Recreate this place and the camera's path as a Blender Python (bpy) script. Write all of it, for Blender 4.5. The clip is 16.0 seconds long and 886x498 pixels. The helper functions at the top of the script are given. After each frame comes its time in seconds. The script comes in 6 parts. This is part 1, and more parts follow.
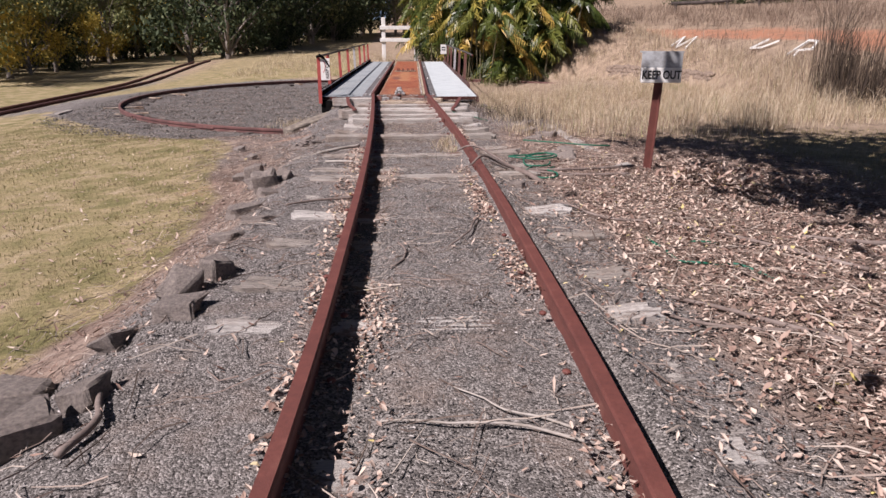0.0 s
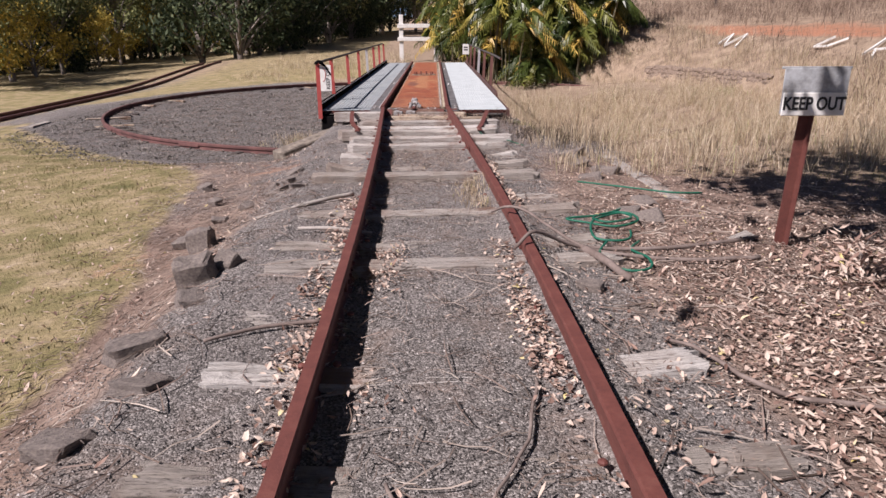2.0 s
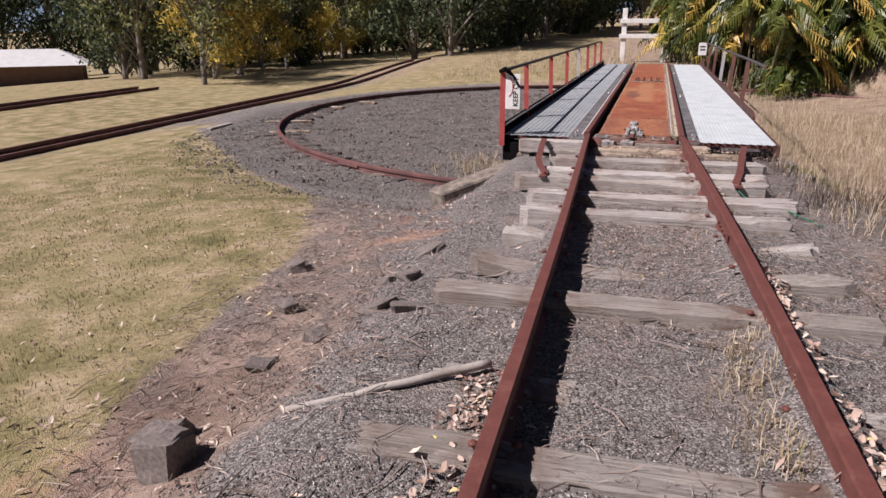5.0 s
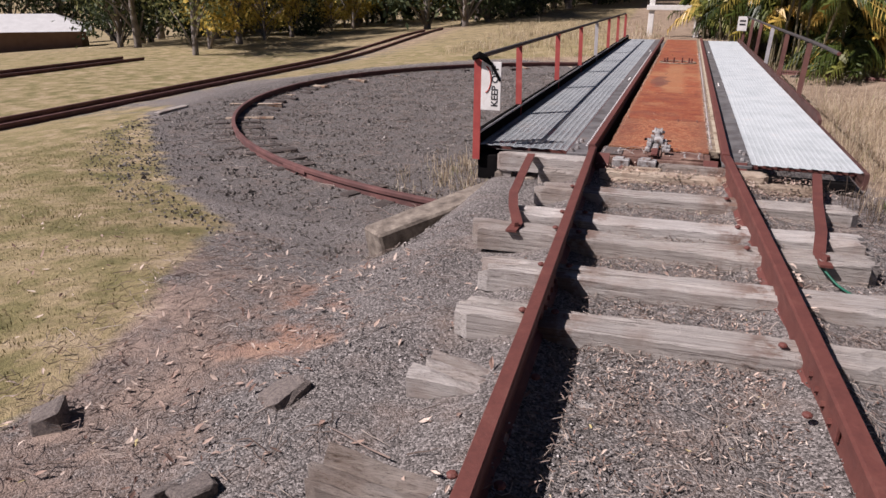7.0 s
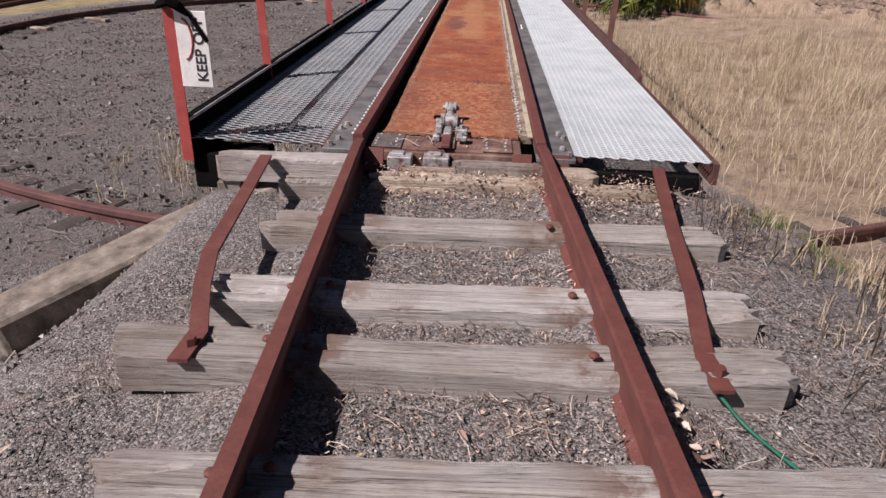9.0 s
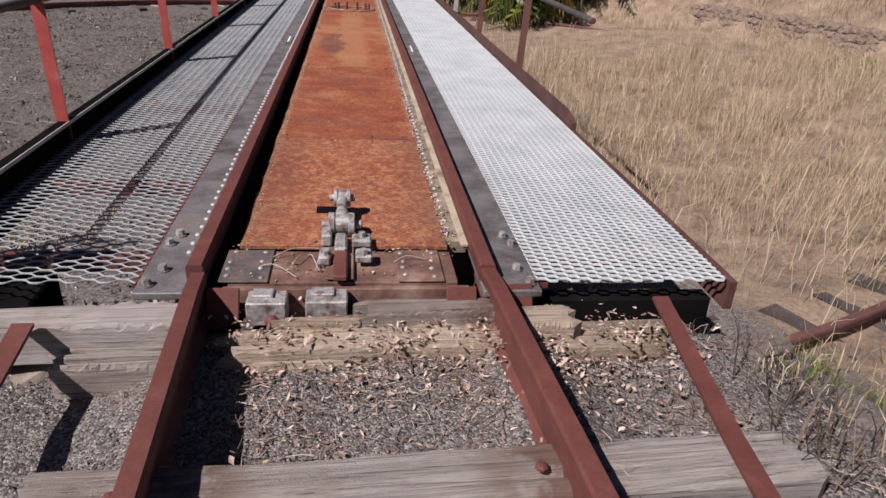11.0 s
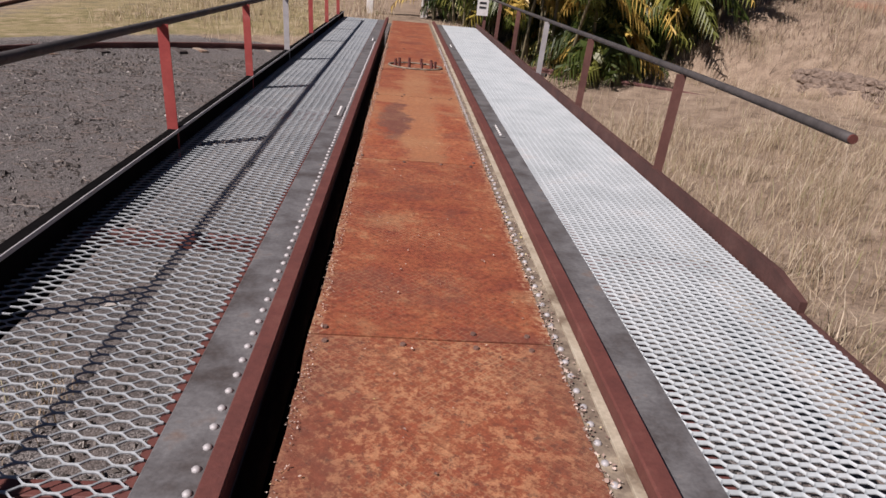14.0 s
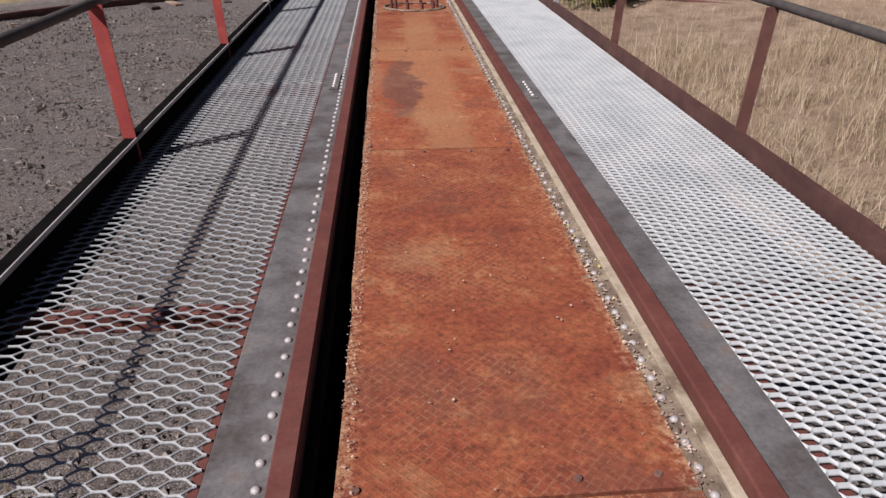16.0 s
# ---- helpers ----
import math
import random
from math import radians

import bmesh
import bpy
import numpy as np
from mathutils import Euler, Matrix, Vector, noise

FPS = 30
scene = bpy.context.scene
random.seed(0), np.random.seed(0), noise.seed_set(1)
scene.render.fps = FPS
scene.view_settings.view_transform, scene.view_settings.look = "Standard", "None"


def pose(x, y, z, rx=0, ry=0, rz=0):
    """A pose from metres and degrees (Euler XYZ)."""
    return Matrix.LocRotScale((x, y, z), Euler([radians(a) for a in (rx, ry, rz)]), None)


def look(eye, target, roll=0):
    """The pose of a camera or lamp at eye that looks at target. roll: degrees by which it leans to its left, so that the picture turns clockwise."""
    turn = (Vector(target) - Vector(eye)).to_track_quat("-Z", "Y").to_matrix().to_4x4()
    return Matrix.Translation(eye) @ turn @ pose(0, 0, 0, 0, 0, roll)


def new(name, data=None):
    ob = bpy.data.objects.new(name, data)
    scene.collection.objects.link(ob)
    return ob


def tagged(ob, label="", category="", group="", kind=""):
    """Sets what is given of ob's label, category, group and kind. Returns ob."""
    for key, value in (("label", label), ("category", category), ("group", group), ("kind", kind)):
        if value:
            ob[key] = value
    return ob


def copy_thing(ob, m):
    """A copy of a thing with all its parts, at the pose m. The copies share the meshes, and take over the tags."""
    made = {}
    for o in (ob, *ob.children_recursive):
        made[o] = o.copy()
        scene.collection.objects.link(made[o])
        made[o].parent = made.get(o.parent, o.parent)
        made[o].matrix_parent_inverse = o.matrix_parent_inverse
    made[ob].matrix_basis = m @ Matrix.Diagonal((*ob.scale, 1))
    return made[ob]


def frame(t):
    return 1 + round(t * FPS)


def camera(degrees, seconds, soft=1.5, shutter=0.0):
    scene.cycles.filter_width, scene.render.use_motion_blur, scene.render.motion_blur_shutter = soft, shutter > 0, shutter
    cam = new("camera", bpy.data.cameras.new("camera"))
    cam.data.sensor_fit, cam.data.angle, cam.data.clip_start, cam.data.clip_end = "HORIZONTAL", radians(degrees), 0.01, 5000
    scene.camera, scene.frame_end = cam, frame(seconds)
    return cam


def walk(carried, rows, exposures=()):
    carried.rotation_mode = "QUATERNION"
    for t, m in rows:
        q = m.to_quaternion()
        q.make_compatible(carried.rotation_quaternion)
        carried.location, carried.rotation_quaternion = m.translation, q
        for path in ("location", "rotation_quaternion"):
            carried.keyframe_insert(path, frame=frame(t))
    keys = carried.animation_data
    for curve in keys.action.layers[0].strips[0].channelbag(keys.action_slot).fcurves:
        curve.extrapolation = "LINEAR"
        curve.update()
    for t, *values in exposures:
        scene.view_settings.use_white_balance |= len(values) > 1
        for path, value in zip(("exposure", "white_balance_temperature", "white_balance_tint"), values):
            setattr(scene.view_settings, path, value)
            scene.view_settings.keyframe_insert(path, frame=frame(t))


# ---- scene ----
cam = camera(67.0, 16.0)
PATH = [
    (0, (-0.288, 0.678, 1.341), (-0.138, 2.575, 0.724), 0.1),
    (0.5, (-0.256, 1.28, 1.359), (-0.105, 3.181, 0.758), 0.5),
    (1, (-0.183, 1.899, 1.406), (-0.008, 3.797, 0.802), -0.0),
    (1.5, (-0.148, 2.514, 1.406), (0.066, 4.422, 0.845), 0.5),
    (2, (-0.143, 3.156, 1.401), (-0.054, 5.054, 0.776), -0.3),
    (2.5, (-0.08, 3.73, 1.408), (-0.062, 5.631, 0.787), 0.1),
    (3, (-0.008, 4.314, 1.404), (-0.036, 6.226, 0.818), 0.3),
    (3.5, (0.004, 4.877, 1.378), (0.009, 6.773, 0.743), -0.4),
    (4, (-0.034, 5.459, 1.395), (-0.091, 7.355, 0.761), 0.2),
    (4.5, (-0.117, 5.971, 1.417), (-0.391, 7.858, 0.812), 0.0),
    (4.7, (-0.155, 6.172, 1.408), (-0.545, 8.035, 0.793), -0.5),
    (6.8, (-0.226, 8.722, 1.408), (-0.896, 10.482, 0.735), -0.1),
    (7, (-0.164, 8.999, 1.403), (-0.71, 10.786, 0.689), 0.3),
    (7.5, (-0.085, 9.566, 1.358), (-0.359, 11.407, 0.624), 3.1),
    (8, (-0.102, 10.16, 1.3), (-0.257, 11.996, 0.523), 3.7),
    (8.5, (-0.051, 10.634, 1.314), (-0.136, 12.429, 0.436), 2.3),
    (9, (-0.041, 11.134, 1.334), (-0.058, 12.93, 0.453), 2.0),
    (9.2, (-0.062, 11.344, 1.342), (-0.046, 13.141, 0.465), 2.6),
    (11.3, (-0.125, 13.049, 1.335), (0.243, 14.818, 0.478), 4.5),
    (11.5, (-0.121, 13.222, 1.352), (0.256, 15.008, 0.536), 4.9),
    (12, (-0.118, 13.638, 1.334), (0.26, 15.451, 0.578), 4.7),
    (12.5, (-0.13, 14.003, 1.335), (0.307, 15.821, 0.623), 4.2),
    (13, (-0.147, 14.404, 1.328), (0.226, 16.235, 0.616), 3.7),
    (13.5, (-0.174, 14.692, 1.302), (0.078, 16.513, 0.515), 3.7),
    (14, (-0.254, 14.979, 1.305), (-0.028, 16.813, 0.539), 5.4),
    (14.5, (-0.272, 15.231, 1.29), (-0.088, 17.074, 0.536), 5.2),
    (15, (-0.249, 15.508, 1.353), (-0.059, 17.352, 0.603), 6.1),
    (15.5, (-0.282, 15.736, 1.338), (-0.088, 17.531, 0.478), 3.2),
    (16, (-0.314, 16.002, 1.359), (-0.115, 17.746, 0.4), 0.2),
]
walk(cam, [(t, look(eye, target, roll)) for t, eye, target, roll in PATH], [(0, 0.52, 6300, 23), (4.5, 0.46, 6300, 23), (7, 0.37, 6300, 23), (9, 0.33, 6300, 23), (11.5, 0.2, 6350, 22), (16, 0.14, 6350, 22)])

# ---- world and sun ----
SUN_DIR = Vector((-0.56, -0.38, 0.74)).normalized()
world = bpy.data.worlds.new("sky")
scene.world = world
world.use_nodes = True
wn = world.node_tree.nodes
sky = wn.new("ShaderNodeTexSky")
sky.sky_type = "NISHITA"
sky.sun_disc = False
sky.sun_elevation = math.asin(SUN_DIR.z)
sky.sun_rotation = math.atan2(SUN_DIR.x, SUN_DIR.y)
sky.air_density, sky.dust_density = 0.34, 0.2
wn["Background"].inputs["Strength"].default_value = 0.05
world.node_tree.links.new(sky.outputs["Color"], wn["Background"].inputs["Color"])
sun = bpy.data.lights.new("sun", "SUN")
sun.energy, sun.angle, sun.color = 5.0, radians(0.5), (1.0, 0.95, 0.88)
sun_ob = new("sun", sun)
sun_ob.matrix_world = look((-56, -38, 74), (0, 0, 0))


# ---- materials ----
def material(name):
    m = bpy.data.materials.new(name)
    m.use_nodes = True
    nt = m.node_tree
    return m, nt, nt.nodes["Principled BSDF"]


def node(nt, kind, **kw):
    n = nt.nodes.new("ShaderNode" + kind)
    for key, value in kw.items():
        if key in n.inputs:
            n.inputs[key].default_value = value
        else:
            setattr(n, key, value)
    return n


def coords(nt):
    return node(nt, "TexCoord").outputs["Object"]


def noise_tex(nt, scale, detail=4.0, rough=0.6, vec=None):
    n = node(nt, "TexNoise", Scale=scale, Detail=detail, Roughness=rough)
    nt.links.new(vec if vec is not None else coords(nt), n.inputs["Vector"])
    return n.outputs["Fac"]


def ramp(nt, fac, stops):
    r = node(nt, "ValToRGB")
    els = r.color_ramp.elements
    while len(els) < len(stops):
        els.new(0.5)
    for e, (p, c) in zip(els, stops):
        e.position, e.color = p, (*c, 1)
    nt.links.new(fac, r.inputs["Fac"])
    return r.outputs["Color"]


def mix(nt, fac, a, b, blend="MIX"):
    n = node(nt, "Mix", data_type="RGBA", blend_type=blend)
    for sock, v in ((n.inputs[0], fac), (n.inputs[6], a), (n.inputs[7], b)):
        if isinstance(v, (int, float)):
            sock.default_value = v
        elif isinstance(v, tuple):
            sock.default_value = (*v, 1)
        else:
            nt.links.new(v, sock)
    return n.outputs[2]


def calc(nt, op, a, b=0.0):
    n = node(nt, "Math", operation=op)
    for sock, v in ((n.inputs[0], a), (n.inputs[1], b)):
        if isinstance(v, (int, float)):
            sock.default_value = v
        else:
            nt.links.new(v, sock)
    return n.outputs[0]


def step(nt, fac, lo, hi):
    n = node(nt, "MapRange")
    n.inputs["From Min"].default_value, n.inputs["From Max"].default_value = lo, hi
    nt.links.new(fac, n.inputs["Value"])
    return n.outputs["Result"]


def bump(nt, bsdf, height, strength=0.5, dist=0.01):
    b = node(nt, "Bump", Strength=strength, Distance=dist)
    nt.links.new(height, b.inputs["Height"])
    nt.links.new(b.outputs["Normal"], bsdf.inputs["Normal"])


def surface(name, stops, scale=8.0, fine=60.0, rough=0.85, metal=0.0, bump_s=0.4, bump_d=0.006, vary=0.25):
    """A surface with a coarse colour range, a finer grain and relief."""
    m, nt, bs = material(name)
    big, small = noise_tex(nt, scale), noise_tex(nt, fine, 6.0, 0.7)
    col = ramp(nt, big, stops)
    grey = ramp(nt, small, [(0.25, (1 - vary,) * 3), (0.75, (1 + vary * 0.3,) * 3)])
    nt.links.new(mix(nt, 1.0, col, grey, "MULTIPLY"), bs.inputs["Base Color"])
    bs.inputs["Roughness"].default_value = rough
    bs.inputs["Metallic"].default_value = metal
    bump(nt, bs, small, bump_s, bump_d)
    return m


def scattered(name, stops, rough=0.9, translucent=0.0):
    """Colour that varies from island to island: leaves, blades, chips."""
    m, nt, bs = material(name)
    g = node(nt, "NewGeometry")
    col = ramp(nt, g.outputs["Random Per Island"], stops)
    nt.links.new(col, bs.inputs["Base Color"])
    bs.inputs["Roughness"].default_value = rough
    bs.inputs["Specular IOR Level"].default_value = 0.25
    if translucent:
        tr = node(nt, "BsdfTranslucent")
        nt.links.new(col, tr.inputs["Color"])
        ms = node(nt, "MixShader")
        ms.inputs[0].default_value = translucent
        nt.links.new(bs.outputs[0], ms.inputs[1])
        nt.links.new(tr.outputs[0], ms.inputs[2])
        nt.links.new(ms.outputs[0], nt.nodes["Material Output"].inputs["Surface"])
    return m


def ground_material():
    m, nt, bs = material("ground_cover")
    vec = coords(nt)
    n_big, n_mid = noise_tex(nt, 0.35, 4, 0.6, vec), noise_tex(nt, 2.2, 5, 0.65, vec)
    n_fine, n_grit = noise_tex(nt, 26, 6, 0.75, vec), noise_tex(nt, 160, 4, 0.75, vec)
    vor = node(nt, "TexVoronoi", Scale=120.0)
    nt.links.new(vec, vor.inputs["Vector"])
    stone = ramp(nt, vor.outputs["Color"], [(0.08, (0.053, 0.048, 0.044)), (0.5, (0.179, 0.161, 0.149)), (0.92, (0.408, 0.375, 0.348))])
    gravel = mix(nt, calc(nt, "MULTIPLY", step(nt, n_mid, 0.5, 0.72), 0.65), stone, (0.26, 0.2, 0.165))
    soil = ramp(nt, n_mid, [(0.3, (0.16, 0.108, 0.083)), (0.52, (0.27, 0.196, 0.155)), (0.75, (0.43, 0.335, 0.27))])
    lawn = ramp(nt, n_mid, [(0.28, (0.13, 0.125, 0.05)), (0.42, (0.225, 0.195, 0.088)), (0.55, (0.34, 0.27, 0.15)), (0.7, (0.47, 0.37, 0.25))])
    lawn = mix(nt, calc(nt, "MULTIPLY", step(nt, n_big, 0.48, 0.68), 0.7), lawn, (0.33, 0.27, 0.14))
    dry = ramp(nt, n_mid, [(0.28, (0.17, 0.122, 0.085)), (0.5, (0.32, 0.24, 0.17)), (0.75, (0.44, 0.345, 0.25))])
    red = ramp(nt, n_mid, [(0.3, (0.34, 0.15, 0.085)), (0.6, (0.42, 0.2, 0.12)), (0.8, (0.46, 0.32, 0.22))])
    fine = ramp(nt, n_fine, [(0.28, (0.5,) * 3), (0.52, (1.0,) * 3), (0.75, (1.3,) * 3)])
    col = gravel
    edge = calc(nt, "MULTIPLY", calc(nt, "SUBTRACT", n_mid, 0.5), 0.9)
    ash = mix(nt, 0.38, gravel, (0.085, 0.078, 0.073))
    for key, layer in (("ash", ash), ("soil", soil), ("dry", dry), ("lawn", lawn), ("red", red)):
        a = node(nt, "Attribute", attribute_name=key)
        w = step(nt, calc(nt, "ADD", a.outputs["Fac"], edge), 0.35, 0.65)
        col = mix(nt, w, col, layer)
    nt.links.new(mix(nt, 1.0, col, fine, "MULTIPLY"), bs.inputs["Base Color"])
    bs.inputs["Roughness"].default_value = 0.95
    bs.inputs["Specular IOR Level"].default_value = 0.2
    h = calc(nt, "ADD", calc(nt, "MULTIPLY", vor.outputs["Distance"], -0.6), calc(nt, "ADD", n_fine, calc(nt, "MULTIPLY", n_grit, 0.5)))
    bump(nt, bs, h, 0.85, 0.014)
    return m


def wood_material(name="weathered_timber", tint=(1, 1, 1), worn=0.55):
    m, nt, bs = material(name)
    vec = coords(nt)
    mp = node(nt, "Mapping")
    mp.inputs["Scale"].default_value = (0.42, 30, 30)
    nt.links.new(vec, mp.inputs["Vector"])
    grain = noise_tex(nt, 2.6, 10, 0.78, mp.outputs[0])
    blot = noise_tex(nt, 2.3, 4, 0.6, vec)
    info = node(nt, "ObjectInfo")
    col = ramp(nt, grain, [(0.3, (0.02, 0.016, 0.013)), (0.375, (0.13, 0.11, 0.095)), (0.425, (0.46, 0.425, 0.385)), (0.7, (0.78, 0.735, 0.675))])
    col = mix(nt, calc(nt, "MULTIPLY", step(nt, blot, 0.48, 0.68), worn), col, (0.27, 0.18, 0.125))
    hair = noise_tex(nt, 11.0, 6, 0.75, mp.outputs[0])
    col = mix(nt, 1.0, col, ramp(nt, hair, [(0.34, (0.25,) * 3), (0.44, (0.92,) * 3), (0.7, (1.12,) * 3)]), "MULTIPLY")
    # rust washed off the rails
    sepx = node(nt, "SeparateXYZ")
    nt.links.new(vec, sepx.inputs[0])
    near = step(nt, calc(nt, "ABSOLUTE", calc(nt, "SUBTRACT", calc(nt, "ABSOLUTE", sepx.outputs[0]), 0.5)), 0.24, 0.05)
    near = calc(nt, "MULTIPLY", near, step(nt, noise_tex(nt, 5.0, 5, 0.7, vec), 0.46, 0.56))
    col = mix(nt, calc(nt, "MULTIPLY", near, 0.75), col, (0.2, 0.1, 0.06))
    tone = ramp(nt, info.outputs["Random"], [(0.0, (0.58, 0.545, 0.51)), (0.5, (0.8, 0.78, 0.76)), (1.0, (1.0, 1.0, 1.0))])
    col = mix(nt, 1.0, col, tone, "MULTIPLY")
    nt.links.new(mix(nt, 1.0, col, tint, "MULTIPLY"), bs.inputs["Base Color"])
    bs.inputs["Roughness"].default_value = 0.9
    bump(nt, bs, grain, 1.0, 0.016)
    return m


def rust_plate_material():
    m, nt, bs = material("rusted_checker_plate")
    vec = coords(nt)
    info = node(nt, "ObjectInfo").outputs["Random"]
    off = node(nt, "CombineXYZ")
    nt.links.new(calc(nt, "MULTIPLY", info, 40.0), off.inputs[0])
    add = node(nt, "VectorMath", operation="ADD")
    nt.links.new(vec, add.inputs[0])
    nt.links.new(off.outputs[0], add.inputs[1])
    pos = add.outputs[0]
    big, mid, fine = noise_tex(nt, 1.4, 5, 0.65, pos), noise_tex(nt, 5, 8, 0.75, pos), noise_tex(nt, 34, 8, 0.8, pos)
    col = ramp(nt, mid, [(0.3, (0.19, 0.05, 0.028)), (0.43, (0.28, 0.072, 0.032)), (0.57, (0.345, 0.108, 0.044)), (0.7, (0.47, 0.255, 0.125))])
    tone = ramp(nt, info, [(0.0, (0.8, 0.7, 0.68)), (0.5, (1.0, 0.95, 0.9)), (1.0, (1.12, 1.06, 0.98))])
    col = mix(nt, 1.0, col, tone, "MULTIPLY")
    speck = ramp(nt, fine, [(0.32, (0.55, 0.5, 0.48)), (0.48, (1.0, 1.0, 1.0)), (0.68, (1.25, 1.28, 1.28))])
    col = mix(nt, 1.0, col, speck, "MULTIPLY")
    col = mix(nt, calc(nt, "MULTIPLY", step(nt, big, 0.55, 0.62), 0.45), col, (0.4, 0.21, 0.1))
    col = mix(nt, calc(nt, "MULTIPLY", step(nt, big, 0.43, 0.37), 0.6), col, (0.17, 0.05, 0.03))
    # dusty, flaking edges
    sepo = node(nt, "SeparateXYZ")
    nt.links.new(vec, sepo.inputs[0])
    rim = calc(nt, "ADD", step(nt, calc(nt, "ABSOLUTE", sepo.outputs[0]), 0.3, 0.45), calc(nt, "MULTIPLY", calc(nt, "SUBTRACT", fine, 0.55), 3.0))
    col = mix(nt, calc(nt, "MULTIPLY", step(nt, rim, 0.6, 1.0), 0.7), col, (0.45, 0.3, 0.17))
    # a pale worn band and a dark oil stain on the third plate, tan flakes on the first
    wob = calc(nt, "MULTIPLY", calc(nt, "SUBTRACT", mid, 0.5), 0.5)
    lx, ly = calc(nt, "ADD", sepo.outputs[0], wob), calc(nt, "ADD", sepo.outputs[1], calc(nt, "MULTIPLY", wob, 3.0))
    third = calc(nt, "MULTIPLY", step(nt, sepo.outputs[1], 4.36, 4.37), step(nt, sepo.outputs[1], 9.5, 8.3))
    band = calc(nt, "MULTIPLY", step(nt, calc(nt, "ABSOLUTE", calc(nt, "SUBTRACT", lx, 0.02)), 0.19, 0.1), third)
    across = calc(nt, "MULTIPLY", step(nt, calc(nt, "ABSOLUTE", calc(nt, "SUBTRACT", ly, 6.85)), 0.5, 0.25), third)
    col = mix(nt, calc(nt, "MULTIPLY", calc(nt, "MAXIMUM", band, across), 0.62), col, (0.4, 0.19, 0.085))
    sx_ = calc(nt, "DIVIDE", calc(nt, "ADD", lx, 0.2), 0.12)
    sy_ = calc(nt, "DIVIDE", calc(nt, "SUBTRACT", ly, 5.75), 0.8)
    oil = step(nt, calc(nt, "ADD", calc(nt, "MULTIPLY", sx_, sx_), calc(nt, "MULTIPLY", sy_, sy_)), 1.3, 0.6)
    col = mix(nt, calc(nt, "MULTIPLY", oil, 0.7), col, (0.13, 0.06, 0.045))
    first = step(nt, sepo.outputs[1], 1.94, 1.92)
    flake = step(nt, noise_tex(nt, 24, 9, 0.82, vec), 0.49, 0.57)
    col = mix(nt, calc(nt, "MULTIPLY", first, 0.55), col, (0.245, 0.064, 0.028))
    col = mix(nt, calc(nt, "MULTIPLY", calc(nt, "MULTIPLY", first, flake), 0.7), col, (0.55, 0.27, 0.13))
    worn = calc(nt, "MULTIPLY", first, step(nt, calc(nt, "ADD", calc(nt, "ABSOLUTE", sepo.outputs[0]), calc(nt, "MULTIPLY", wob, 1.6)), 0.2, 0.42))
    col = mix(nt, calc(nt, "MULTIPLY", worn, 0.5), col, (0.15, 0.055, 0.036))
    pits = calc(nt, "MULTIPLY", first, step(nt, noise_tex(nt, 30, 8, 0.82, pos), 0.46, 0.38))
    col = mix(nt, calc(nt, "MULTIPLY", pits, 0.75), col, (0.09, 0.04, 0.028))
    # raised bars, alternating in two diagonals
    mp = node(nt, "Mapping")
    mp.inputs["Rotation"].default_value = (0, 0, radians(45))
    mp.inputs["Scale"].default_value = (1, 1, 0.0)
    nt.links.new(vec, mp.inputs["Vector"])
    sep = node(nt, "SeparateXYZ")
    nt.links.new(mp.outputs[0], sep.inputs[0])
    sx = calc(nt, "SINE", calc(nt, "MULTIPLY", sep.outputs[0], 262))
    sy = calc(nt, "SINE", calc(nt, "MULTIPLY", sep.outputs[1], 262))
    pat = calc(nt, "MAXIMUM", sx, sy)
    pat = step(nt, pat, 0.55, 0.95)
    faint = calc(nt, "MULTIPLY", pat, step(nt, noise_tex(nt, 1.6, 3, 0.5, vec), 0.4, 0.6))
    faint = calc(nt, "MULTIPLY", faint, step(nt, noise_tex(nt, 60, 4, 0.7, vec), 0.42, 0.56))
    faint = calc(nt, "MULTIPLY", faint, calc(nt, "ADD", calc(nt, "MULTIPLY", first, 0.12), 0.26))
    col = mix(nt, faint, col, (0.55, 0.37, 0.2))
    grit = ramp(nt, fine, [(0.25, (0.6,) * 3), (0.6, (1.05,) * 3)])
    nt.links.new(mix(nt, 1.0, col, grit, "MULTIPLY"), bs.inputs["Base Color"])
    bs.inputs["Roughness"].default_value = 0.8
    bs.inputs["Metallic"].default_value = 0.0
    bump(nt, bs, calc(nt, "ADD", calc(nt, "MULTIPLY", pat, calc(nt, "MULTIPLY", step(nt, big, 0.35, 0.6), 0.3)), fine), 0.7, 0.004)
    return m


M_WOOD_DARK = surface("dark_stained_timber", [(0.3, (0.045, 0.035, 0.03)), (0.6, (0.1, 0.08, 0.07)), (0.85, (0.24, 0.21, 0.19))], 3, 50, 0.95, 0.0, 0.8, 0.012, 0.4)
M_GROUND = ground_material()
M_WOOD = wood_material("weathered_timber", (0.99, 1.0, 1.02))
M_WOOD_BROWN = wood_material("brown_rotting_timber", (1.05, 0.94, 0.8), 0.6)
M_PLATE = rust_plate_material()
M_RAIL = surface("red_brown_rail", [(0.3, (0.115, 0.036, 0.028)), (0.55, (0.145, 0.045, 0.034)), (0.78, (0.185, 0.07, 0.052))], 8, 70, 0.72, 0.0, 0.45, 0.004, 0.28)
M_CHANNEL = surface("dark_red_brown_channel", [(0.3, (0.06, 0.026, 0.021)), (0.55, (0.1, 0.042, 0.033)), (0.75, (0.14, 0.07, 0.055))], 5, 60, 0.75, 0.0, 0.35, 0.003, 0.35)
